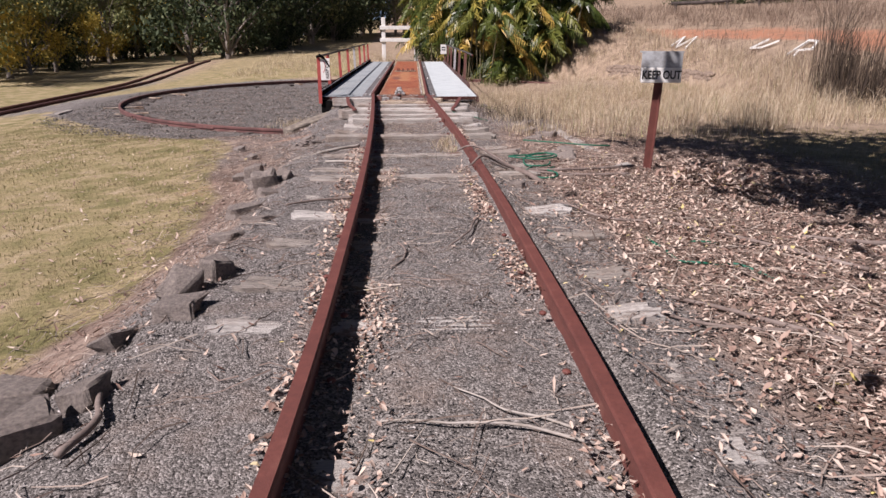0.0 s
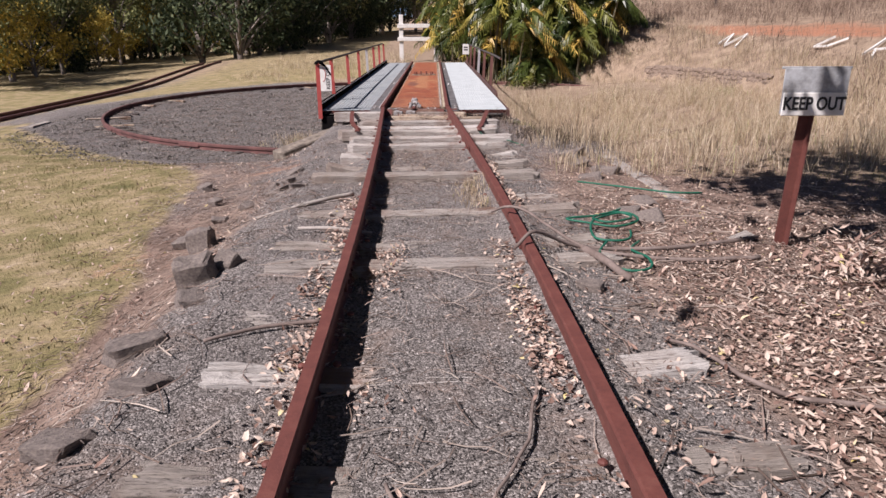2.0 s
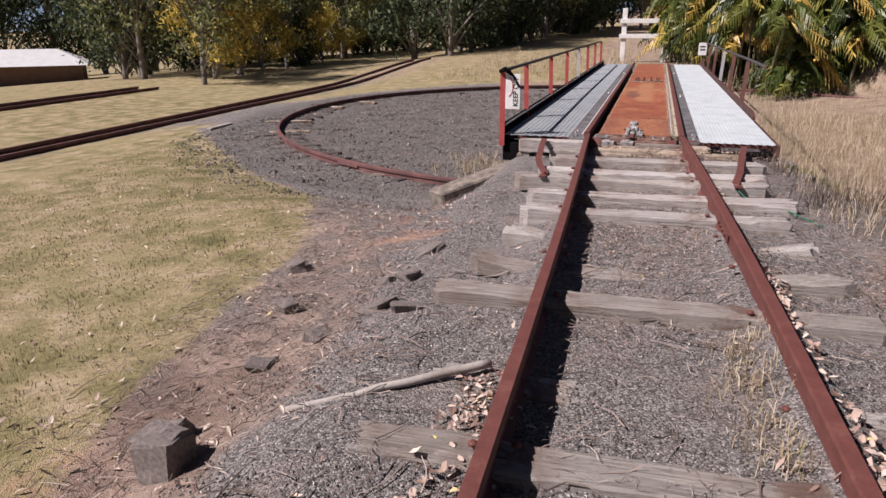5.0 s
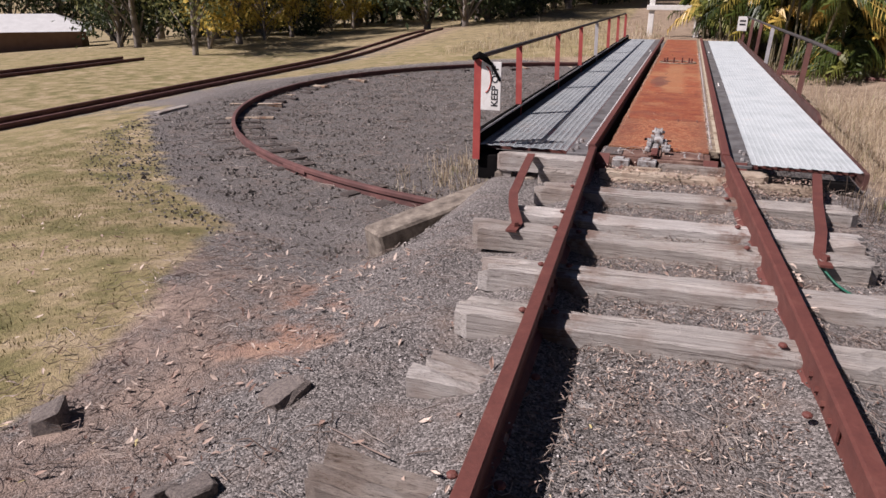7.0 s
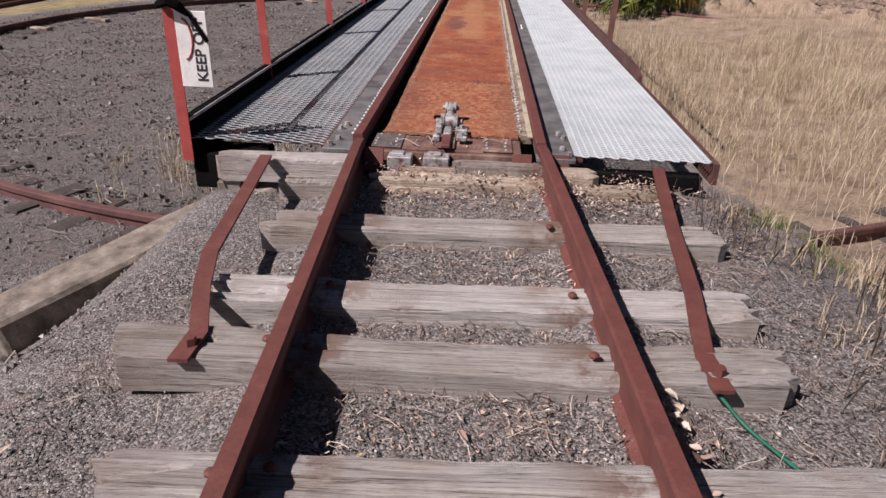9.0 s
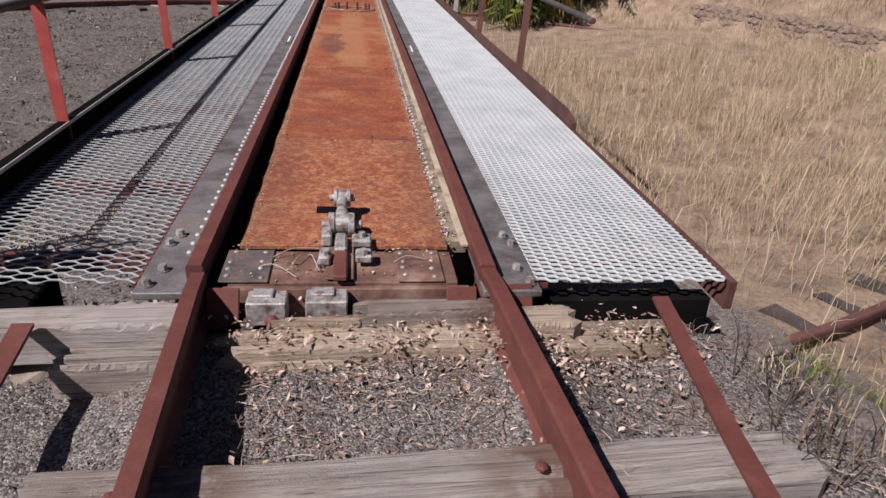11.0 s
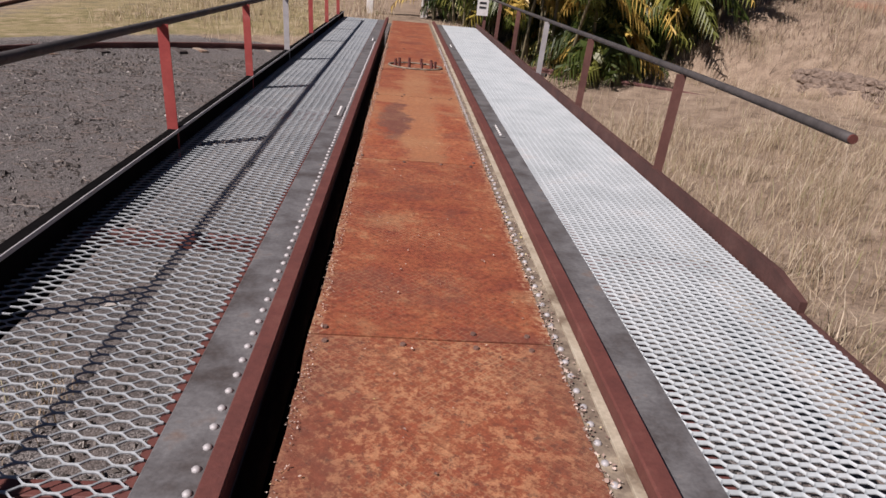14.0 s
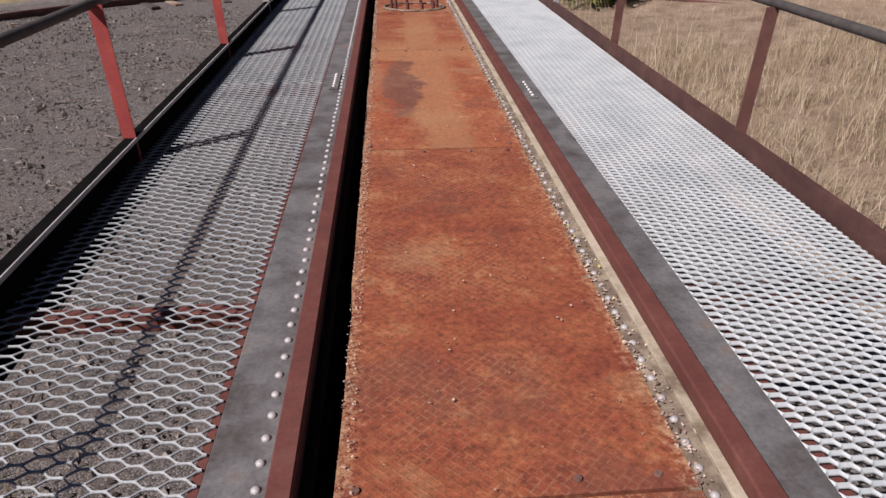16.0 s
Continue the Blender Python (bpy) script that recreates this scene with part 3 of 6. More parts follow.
def sleeper(y_back, x0, x1, top, depth=0.2, skew=0.0, seed=0, sag=0.0, label="weathered grey timber sleeper half buried in ballast", name="sleeper", rough=1.0):
    rnd = random.Random(seed)
    dip = rnd.uniform(-0.035, -0.005) if name == "sleeper" else 0.0
    bm = bmesh.new()
    nx_, ny_ = 34, 9
    w = x1 - x0
    grid = {}
    for i in range(nx_ + 1):
        for j in range(ny_ + 1):
            u, v = i / nx_, j / ny_
            x = x0 + w * u + (rnd.uniform(-0.045, 0.045) if i in (0, nx_) else 0)
            y = y_back - depth * (1 - v) + 0.012 * noise.noise(Vector((x * 3, seed, v * 4)))
            edge = (j in (0, ny_)) * rnd.uniform(0.002, 0.012) * rough + (i in (0, nx_)) * rnd.uniform(0.002, 0.014)
            crack = 0.06 * rough * max(0, noise.noise(Vector((x * 1.1, v * 11, seed * 3.1))) - 0.12) * (1.0 + 2.4 * (abs(u - 0.5) > 0.38))
            z = top - edge - crack - sag * (1 - min(1, (2 * abs(u - 0.5)) ** 3)) - sag * 0.7 * max(0, noise.noise(Vector((x * 1.7, seed * 2.3, 0)))) + (0.008 if sag > 0.02 else 0.004) * noise.noise(Vector((x * 2.2, v * 3, seed)))
            z -= dip * max(0.0, u - 0.35)
            grid[i, j] = bm.verts.new((x, y + skew * x, z))
    for i in range(nx_):
        for j in range(ny_):
            bm.faces.new((grid[i, j], grid[i + 1, j], grid[i + 1, j + 1], grid[i, j + 1]))
    edge_loop = [grid[i, 0] for i in range(nx_ + 1)] + [grid[nx_, j] for j in range(1, ny_ + 1)] + \
                [grid[i, ny_] for i in range(nx_ - 1, -1, -1)] + [grid[0, j] for j in range(ny_ - 1, 0, -1)]
    low = [bm.verts.new((v.co.x, v.co.y, top - 0.15)) for v in edge_loop]
    n = len(low)
    for k in range(n):
        bm.faces.new((edge_loop[(k + 1) % n], edge_loop[k], low[k], low[(k + 1) % n]))
    bm.faces.new(low[::-1])
    ob = mesh_ob(name, bm, M_WOOD_BROWN if "brown" in label or "rotten" in label else M_WOOD)
    tagged(ob, label, "railway sleeper" if name == "sleeper" else "timber", "sleepers of the approach line" if name == "sleeper" else "")
    return ob


proud = "weathered grey timber sleeper standing proud of the ballast"
SLEEPERS = [(-3.6, -1.1, 1.1, -.02), (-2.9, -1.1, 1.1, -.02), (-2.2, -1.1, 1.1, -.02), (-1.5, -1.1, 1.1, -.02), (-0.8, -1.1, 1.1, -.02),
            (-0.1, -1.1, 1.1, -.02), (0.6, -1.1, 1.1, -.02), (1.3, -1.08, 1.1, -.025), (2.0, -1.1, 1.05, -.025), (2.68, -1.08, 1.02, -.022), (3.25, -0.9, 1.0, -.03),
            (3.82, -1.12, 1.09, -.006), (4.40, -1.11, 1.12, -.006), (5.17, -1.10, 1.17, .0), (5.86, -1.04, 1.1, .0), (6.5, -1.0, 1.05, -.022), (7.27, -1.06, 1.18, .012),
            (7.71, -1.08, 1.2, -.008), (8.57, -1.06, 1.22, .0), (9.14, -0.9, 1.15, -.03), (10.05, -1.14, 1.14, .0), (10.7, -1.05, 1.13, -.004), (11.42, -0.97, 1.12, -.012),
            (11.97, -0.93, 1.1, .0), (12.56, -0.96, 1.24, .0), (13.15, -1.18, 1.12, .0), (13.58, -0.98, 1.18, -.008), (14.27, -0.93, 1.29, -.008)]
for k, (yb, xa, xb, tp) in enumerate(SLEEPERS):
    tp += random.uniform(-0.006, 0.006) + 0.02 * float(10.6 < yb < 10.8) + 0.01 * float(yb < 7)
    sleeper(yb, xa + (bend(yb) if yb < 5 else 0), xb + (bend(yb) if yb < 5 else 0), tp, (0.21 if yb > 10.6 else 0.19), random.uniform(-0.018, 0.014), k, 0.05 if yb < 7.2 else 0.028 if 7.4 < yb < 10 else 0.095 if 10.6 < yb < 11.5 else 0.012, proud if yb > 9.5 or 7.2 < yb < 7.3 else "weathered grey timber sleeper half buried in ballast")
    for sx in (bend(yb) + q for q in (-0.64, -0.49, 0.49, 0.64)):
        if yb > 3 and random.random() < 0.75:
            bm = bmesh.new()
            bmesh.ops.create_uvsphere(bm, u_segments=8, v_segments=5, radius=0.02, matrix=pose(sx, yb - 0.1 + random.uniform(-.03, .03), tp + 0.006) @ Matrix.Diagonal((1, 1, 0.6, 1)))
            tagged(mesh_ob("dog_spike", bm, M_RAIL), "rusty round-headed dog spike driven into a sleeper", "rail spike", "dog spikes")


def timber(name, lo, hi, label, m=None, cat="timber"):
    bm = bmesh.new()
    box(bm, lo, hi)
    bmesh.ops.subdivide_edges(bm, edges=bm.edges[:], cuts=5, use_grid_fill=True)
    for v in bm.verts:
        v.co += Vector((noise.noise(v.co * 5), noise.noise(v.co * 5 + Vector((9, 0, 0))), noise.noise(v.co * 6 + Vector((0, 7, 0))))) * 0.014
    ob = mesh_ob(name, bm, M_WOOD)
    if m is not None:
        ob.matrix_world = m
    return tagged(ob, label, cat)


for yb, xa, xb, tp, dp, lab in ((15.09, -1.42, -0.64, 0.035, 0.17, "cracked grey timber end beam before the turntable"), (14.935, -1.02, -0.62, -0.05, 0.13, "short pale timber offcut before the end beam"),
                                (14.965, -0.5, 0.6, -0.028, 0.14, "split brown timber end beam before the turntable"), (15.07, 0.0, 0.5, 0.022, 0.1, "splintered pale timber slab on the end beam"),
                                (15.0, 0.6, 0.78, 0.025, 0.15, "cracked brown timber block beside the rail"), (14.92, 0.5, 1.18, -0.045, 0.15, "split brown timber end beam before the turntable"),
                                (14.86, -0.46, -0.05, -0.075, 0.07, "rotten timber splinter before the end beam"), (15.01, -0.3, -0.02, -0.01, 0.06, "rotten timber splinter on the end beam")):
    sleeper(yb, xa, xb, tp, dp, random.uniform(-0.03, 0.03), int(1000 * (xb + 3)), 0.0, lab, "end_beam" if xb - xa > 0.65 else "end_block", 2.2)

# abutment under the end of the bank and its wing wall
bm = bmesh.new()
box(bm, (-1.5, 15.02, -1.0), (1.42, 15.16, -0.165), 0.01)
tagged(mesh_ob("abutment", bm, M_CONC), "grey concrete abutment under the end of the bank", "abutment", kind="structure")
bm = bmesh.new()
box(bm, (0.0, 0.0, -0.75), (0.3, 1.75, 0.0), 0.02)
bmesh.ops.subdivide_edges(bm, edges=[e for e in bm.edges if e.calc_length() > 0.5], cuts=7, use_grid_fill=True)
for v in bm.verts:
    v.co += Vector((noise.noise(v.co * 4), noise.noise(v.co * 4 + Vector((5, 0, 0))), noise.noise(v.co * 3) * 0.7)) * 0.018
wing = mesh_ob("wing_wall", bm, M_CONC)
wing.matrix_world = pose(-2.37, 13.9, -0.43, 9.5, 0, -40)
tagged(wing, "weathered concrete wing wall beside the ballast bank", "retaining wall", kind="structure")

# guard straps
def strap(name, pts, label):
    root = empty(name)
    bm = bmesh.new()
    w = 0.034
    vs = []
    for p in pts:
        for dx, dz in ((-w, 0), (w, 0), (w, -0.014), (-w, -0.014)):
            vs.append(bm.verts.new((p[0] + dx, p[1], p[2] + dz)))
    for i in range(len(pts) - 1):
        a, b = 4 * i, 4 * i + 4
        for k in range(4):
            bm.faces.new((vs[a + k], vs[a + (k + 1) % 4], vs[b + (k + 1) % 4], vs[b + k]))
    bm.faces.new(vs[:4][::-1])
    bm.faces.new(vs[-4:])
    bmesh.ops.recalc_face_normals(bm, faces=bm.faces)
    part("flat_bar", bm, M_RAIL, root)
    bm = bmesh.new()
    e = pts[0]
    bmesh.ops.create_cone(bm, cap_ends=True, segments=6, radius1=0.026, radius2=0.022, depth=0.03, matrix=pose(e[0] + 0.01, e[1] + 0.09, e[2] + 0.012))
    part("bolt_head", bm, M_RAIL, root)
    return tagged(root, label, "steel strap", "guard straps")


strap("steel_strap", [(-0.92, 12.93, 0.012), (-0.91, 13.1, 0.012), (-1.0, 13.4, 0.03), (-1.05, 13.65, 0.05), (-1.12, 14.5, 0.04), (-1.14, 14.9, 0.062)], "red-brown flat steel strap bolted to a sleeper")
strap("steel_strap", [(0.86, 12.88, 0.012), (0.86, 13.08, 0.012), (0.95, 13.5, 0.02), (1.06, 14.2, 0.02), (1.2, 15.0, 0.04)], "red-brown flat steel strap bolted to a sleeper")


# ---- the turntable's ring ----
def ring():
    root = empty("ring_rail", pose(CX, CY, 0))
    bm = bmesh.new()
    seg = 150
    rows = []
    for k in range(seg):
        a = 2 * math.pi * k / seg
        rows.append([bm.verts.new(((RING + x) * math.cos(a), (RING + x) * math.sin(a), RING_Z - 0.12 + z)) for x, z in RAIL])
    n = len(RAIL)
    for k in range(seg):
        r0, r1 = rows[k], rows[(k + 1) % seg]
        for i in range(n):
            bm.faces.new((r0[i], r1[i], r1[(i + 1) % n], r0[(i + 1) % n]))
    bmesh.ops.recalc_face_normals(bm, faces=bm.faces)
    part("curved_rail", bm, M_RAIL_OLD, root)
    for a in (214, 238, 176, 150, 120):
        bm = bmesh.new()
        m = pose(0, 0, 0, 0, 0, a)
        box(bm, (RING + 0.013, -0.28, RING_Z - 0.09), (RING + 0.035, 0.28, RING_Z - 0.04), 0.004, m)
        part("fishplate", bm, M_RAIL_OLD, root)
    tagged(root, "dark red rusty circular rail in the turntable pit", "turntable rail")
    for k in range(100):
        a = 2 * math.pi * (k + 0.5) / 100
        x, y = CX + RING * math.cos(a), CY + RING * math.sin(a)
        if -0.9 < x < 1.0 and y < CY or y > CY + 4 and 0 < x < 3:
            continue
        bm = bmesh.new()
        l0, l1 = random.uniform(0.35, 0.68), random.uniform(0.1, 0.55)
        box(bm, (-l0, -0.085, -0.14), (l1, 0.085, random.uniform(-0.015, 0.018)), 0.012)
        for v in bm.verts:
            v.co += Vector((random.uniform(-.02, .02), random.uniform(-.015, .015), random.uniform(-.008, .008)))
        ob = mesh_ob("ring_sleeper", bm, M_WOOD_BROWN if k % 3 == 0 and y > 20 else M_WOOD_DARK)
        ob.matrix_world = pose(x, y, RING_Z - 0.12, 0, 0, math.degrees(a) + random.uniform(-4, 4))
        tagged(ob, "short dark timber sleeper under the ring rail", "railway sleeper", "sleepers of the ring rail")


ring()


# ---- lines across the lawn ----
def far_line(x, y0, y1, mat, label):
    pts = [y0 + (y1 - y0) * k / 14 for k in range(15)]
    root = empty("rail", pose(x, 0, 0))
    bm = bmesh.new()
    rows = [[bm.verts.new((px * 1.15, y, lz(x, y) + pz * 1.25 - 0.03)) for px, pz in RAIL] for y in pts]
    n = len(RAIL)
    for r0, r1 in zip(rows, rows[1:]):
        for i in range(n):
            bm.faces.new((r0[i], r0[(i + 1) % n], r1[(i + 1) % n], r1[i]))
    bm.faces.new(rows[0])
    bm.faces.new(rows[-1])
    bmesh.ops.recalc_face_normals(bm, faces=bm.faces)
    part("rail_bar", bm, mat, root)
    tagged(root, label, "rail", "rails across the lawn")


for x in (-11.85, -12.92):
    far_line(x, 5, 47, M_RAIL_OLD, "dark rusty rail lying in dry lawn beside the turntable")
for x in (-20.6, -21.67):
    far_line(x, 8, 33, M_RAIL_OLD, "dark rusty rail along the shade of the trees")

# ---- the turntable bridge ----
BM = pose(-0.065, 15.17, 0, 0, 0, -2.06)
LEN = 17.35
bridge = empty("turntable_bridge", BM)
tagged(bridge, "rusty steel turntable bridge with mesh walkways and handrails", "railway turntable")


def bpart(name, bm, mat, label="", parent=None, smooth=False):
    return part(name, bm, mat, parent or bridge, label, smooth)


for s in (-1, 1):
    # main girder with its web and flanges
    bm = bmesh.new()
    box(bm, (s * 0.62 - 0.01, 0.06, -0.58), (s * 0.62 + 0.01, LEN - 0.06, 0.02))
    bpart("girder_web", bm, M_BROWN)
    bm = bmesh.new()
    lo, hi = sorted((s * 0.545, s * 0.785))
    box(bm, (lo, -0.09, 0.02), (hi, LEN, 0.05), 0.004)
    bpart("girder_flange", bm, M_STEEL_GREY, "dull grey steel flange plate")
    bm = bmesh.new()
    box(bm, (lo, 0.06, -0.6), (hi, LEN - 0.06, -0.58))
    bpart("girder_flange", bm, M_BROWN)
    # running rail
    bm = bmesh.new()
    extrude_y(bm, [(s * 0.573 + x, z) for x, z in ((-0.031, 0.05), (0.031, 0.05), (0.032, 0.112), (0.027, 0.12), (-0.027, 0.12), (-0.032, 0.112))], 0.0, LEN)
    bpart("running_rail", bm, M_RAIL, "red-brown running rail")
    # outer channel; the left one's near-black colour holds its inner face's shade
    bm = bmesh.new()
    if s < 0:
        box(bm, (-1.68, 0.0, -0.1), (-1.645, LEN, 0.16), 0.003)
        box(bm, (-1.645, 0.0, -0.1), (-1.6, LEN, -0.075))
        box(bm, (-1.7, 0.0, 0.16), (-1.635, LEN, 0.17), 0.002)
    else:
        prof = [(0, -0.1), (LEN, -0.1), (LEN, 0.14), (2.6, 0.14), (2.36, 0.09), (2.36, 0.035), (0, 0.035)]
        a = [bm.verts.new((1.645, y, z)) for y, z in prof]
        b = [bm.verts.new((1.68, y, z)) for y, z in prof]
        n = len(prof)
        for i in range(n):
            bm.faces.new((a[i], a[(i + 1) % n], b[(i + 1) % n], b[i]))
        bm.faces.new(a[::-1])
        bm.faces.new(b)
        bmesh.ops.recalc_face_normals(bm, faces=bm.faces)
    bpart("side_channel", bm, M_CHANNEL if s > 0 else M_BLACK, "red-brown steel side channel" if s > 0 else "steel side channel, near-black with its shade in the colour")
    # brackets under the walkway
    for y in (0.3, 1.17, 2.88, 5.88, 7.4, 8.88, 11.88, 14.88, 17.1):
        bm = bmesh.new()
        lo, hi = sorted((s * 0.8, s * 1.645))
        box(bm, (lo, y - 0.03, -0.05), (hi, y + 0.03, 0.022), 0.003)
        bpart("walkway_bracket", bm, M_RAIL, "red-brown cross bracket")
for lo, hi, mt, lab in (((-1.64, 0.0, 0.152), (-1.634, LEN, 0.172), M_POST_GREY, "bright worn edge of the side channel"), ((-0.815, 0.02, 0.008), (-0.79, LEN - 0.02, 0.036), M_RAIL, "rusty ledge under the mesh"),
                        ((0.79, 0.02, 0.0), (0.84, LEN - 0.02, 0.024), M_RAIL, "rusty ledge under the mesh")):
    bm = bmesh.new()
    box(bm, lo, hi)
    bpart("edge_bar", bm, mt, lab)
# near-black boxes added as the shade in the gap under the walkway ends
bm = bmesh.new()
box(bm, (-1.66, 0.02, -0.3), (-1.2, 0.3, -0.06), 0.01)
bpart("gap_shade_box", bm, M_BLACK, "black box put in for the shade under the walkway end")
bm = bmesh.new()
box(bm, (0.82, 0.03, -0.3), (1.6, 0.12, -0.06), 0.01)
bpart("gap_shade_box", bm, M_BLACK, "black box put in for the shade under the walkway end")
# near-black floor that puts the rail's shade into the slot beside the rails
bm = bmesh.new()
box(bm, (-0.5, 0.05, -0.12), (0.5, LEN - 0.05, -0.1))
bpart("slot_shade_floor", bm, M_BLACK)
# dusty strip between the plates and the right rail
bm = bmesh.new()
box(bm, (0.42, 0.36, 0.0), (0.541, LEN - 0.3, 0.056))
bpart("edge_strip", bm, M_TAN, "dusty tan steel strip with rivets")
bm = bmesh.new()
box(bm, (0.508, 0.3, 0.056), (0.541, LEN - 0.3, 0.07), 0.002)
bpart("cream_strip", bm, M_CREAM, "cream-painted ledge beside the rail")
# centre plates
JOINTS = [0.29, 1.93, 4.36, 6.9, 8.75, 11.2, 14.1, LEN - 0.1]
for y0, y1 in zip(JOINTS, JOINTS[1:]):
    bm = bmesh.new()
    box(bm, (-0.447, y0 + 0.006, 0.045), (0.445, y1 - 0.006, 0.06))
    bmesh.ops.subdivide_edges(bm, edges=bm.edges[:], cuts=11, use_grid_fill=True)
    for v in bm.verts:
        v.co.z += 0.006 * noise.noise(v.co * 2.2)
        if abs(v.co.x + 0.447) < 1e-3:
            v.co.x += 0.012 * noise.noise(v.co * 9)
    pl = bpart("floor_plate", bm, M_PLATE, "rusty orange checker plate")
    for sy in (y0 + 0.05, y1 - 0.05):
        for sx in (-0.4, -0.13, 0.15, 0.36):
            if random.random() < 0.7:
                bm = bmesh.new()
                bmesh.ops.create_cone(bm, cap_ends=True, segments=8, radius1=0.012, radius2=0.01, depth=0.006, matrix=pose(sx + random.uniform(-.02, .02), sy, 0.064))
                part("bolt", bm, M_END, pl)
# end plates
for y0, y1 in ((0.0, 0.282), ):
    bm = bmesh.new()
    box(bm, (-0.455, y0, -0.02), (0.455, y1, 0.043), 0.004)
    bpart("end_plate", bm, M_END, "dark rusty end plate")
    bm = bmesh.new()
    box(bm, (-0.5, -0.03, -0.1), (0.5, -0.002, 0.03), 0.004)
    bpart("end_angle", bm, M_END)
    for sx in (-0.4, 0.3):
        bm = bmesh.new()
        box(bm, (sx - 0.09, -0.005, 0.044), (sx + 0.1, 0.275, 0.053), 0.003)
        ep = bpart("splice_plate", bm, M_GRIME if sx < 0 else M_END)
        for a in (-0.06, 0.065):
            for b in (0.03, 0.1, 0.17, 0.24):
                bm = bmesh.new()
                bmesh.ops.create_uvsphere(bm, u_segments=8, v_segments=5, radius=0.012, matrix=pose(sx + a + random.uniform(-.01, .01), b + random.uniform(-.015, .015), 0.053) @ Matrix.Diagonal((1, 1, 0.7, 1)))
                part("rivet", bm, M_BARE, ep)
# hanging lugs below the end plate
for sx, mt in ((-0.45, M_RAIL), (0.45, M_RAIL), (0.68, M_RAIL)):
    bm = bmesh.new()
    box(bm, (sx - 0.06, -0.13, -0.13), (sx + 0.06, -0.115, 0.02), 0.003, pose(0, 0, 0, -24, 0, 5 * sx))
    bpart("end_lug", bm, mt, "red-brown steel lug")

# dead stems caught on the end plate
for px, py, ang, ln in ((-0.3, 0.2, 20, 0.22), (-0.34, 0.12, -35, 0.18), (-0.22, 0.1, 65, 0.15), (-0.16, 0.22, -70, 0.16), (-0.12, 0.08, 80, 0.12), (0.2, 0.15, 10, 0.14)):
    bm = bmesh.new()
    c, d = math.cos(radians(ang)), math.sin(radians(ang))
    tube(bm, smooth_path([(px, py, 0.056), (px + c * ln * 0.4, py + d * ln * 0.4 + 0.015, 0.075), (px + c * ln, py + d * ln, 0.058)], 4), 0.0022, 5)
    st = mesh_ob("dead_stem", bm, M_PALE_STICK)
    st.matrix_world = BM
    tagged(st, "thin pale dead stem lying on the rusty end plate", "stem", "stems on the end plate")

# rivets along the flanges and the strip
bm = bmesh.new()
bmesh.ops.create_uvsphere(bm, u_segments=8, v_segments=5, radius=0.0135, matrix=Matrix.Diagonal((1, 1, 0.75, 1)))
rivet_me = bpy.data.meshes.new("rivet")
bm.to_mesh(rivet_me)
bm.free()
rivet_me.materials.append(M_POST_GREY)
rivet_me.shade_smooth()
for x, z, y0, n, gap in ((-0.645, 0.051, 0.25, 135, 0.088), (0.468, 0.057, 0.5, 130, 0.088)):
    for k in range(n):
        ob = new("rivet", rivet_me)
        ob.parent = bridge
        ob.location = (x + random.uniform(-.003, .003), y0 + k * gap, z)
for s in (-1, 1):
    for x, y in ((0.72, 0.42), (0.745, 0.33), (0.715, 0.09), (0.745, -0.03)):
        bm = bmesh.new()
        bmesh.ops.create_cone(bm, cap_ends=True, segments=14, radius1=0.029, radius2=0.027, depth=0.006, matrix=pose(s * x, y, 0.053))
        washer = bpart("washer", bm, M_STEEL_GREY)
        bm = bmesh.new()
        bmesh.ops.create_cone(bm, cap_ends=True, segments=6, radius1=0.02, radius2=0.017, depth=0.022, matrix=pose(s * x, y, 0.067, 0, 0, 400 * y))
        part("bolt_head", bm, M_BARE, washer)
    for y in (5.34 if s > 0 else 5.66, 12.1):
        bm = bmesh.new()
        box(bm, (s * 0.7 - 0.035, y, 0.05), (s * 0.7 + 0.035, y + 0.42, 0.062), 0.003)
        sp = bpart("splice_plate", bm, M_STEEL_GREY)
        for k in range(6):
            bm = bmesh.new()
            bmesh.ops.create_uvsphere(bm, u_segments=8, v_segments=5, radius=0.012, matrix=pose(s * 0.7, y + 0.04 + k * 0.068, 0.062))
            part("rivet", bm, M_WHITE, sp)


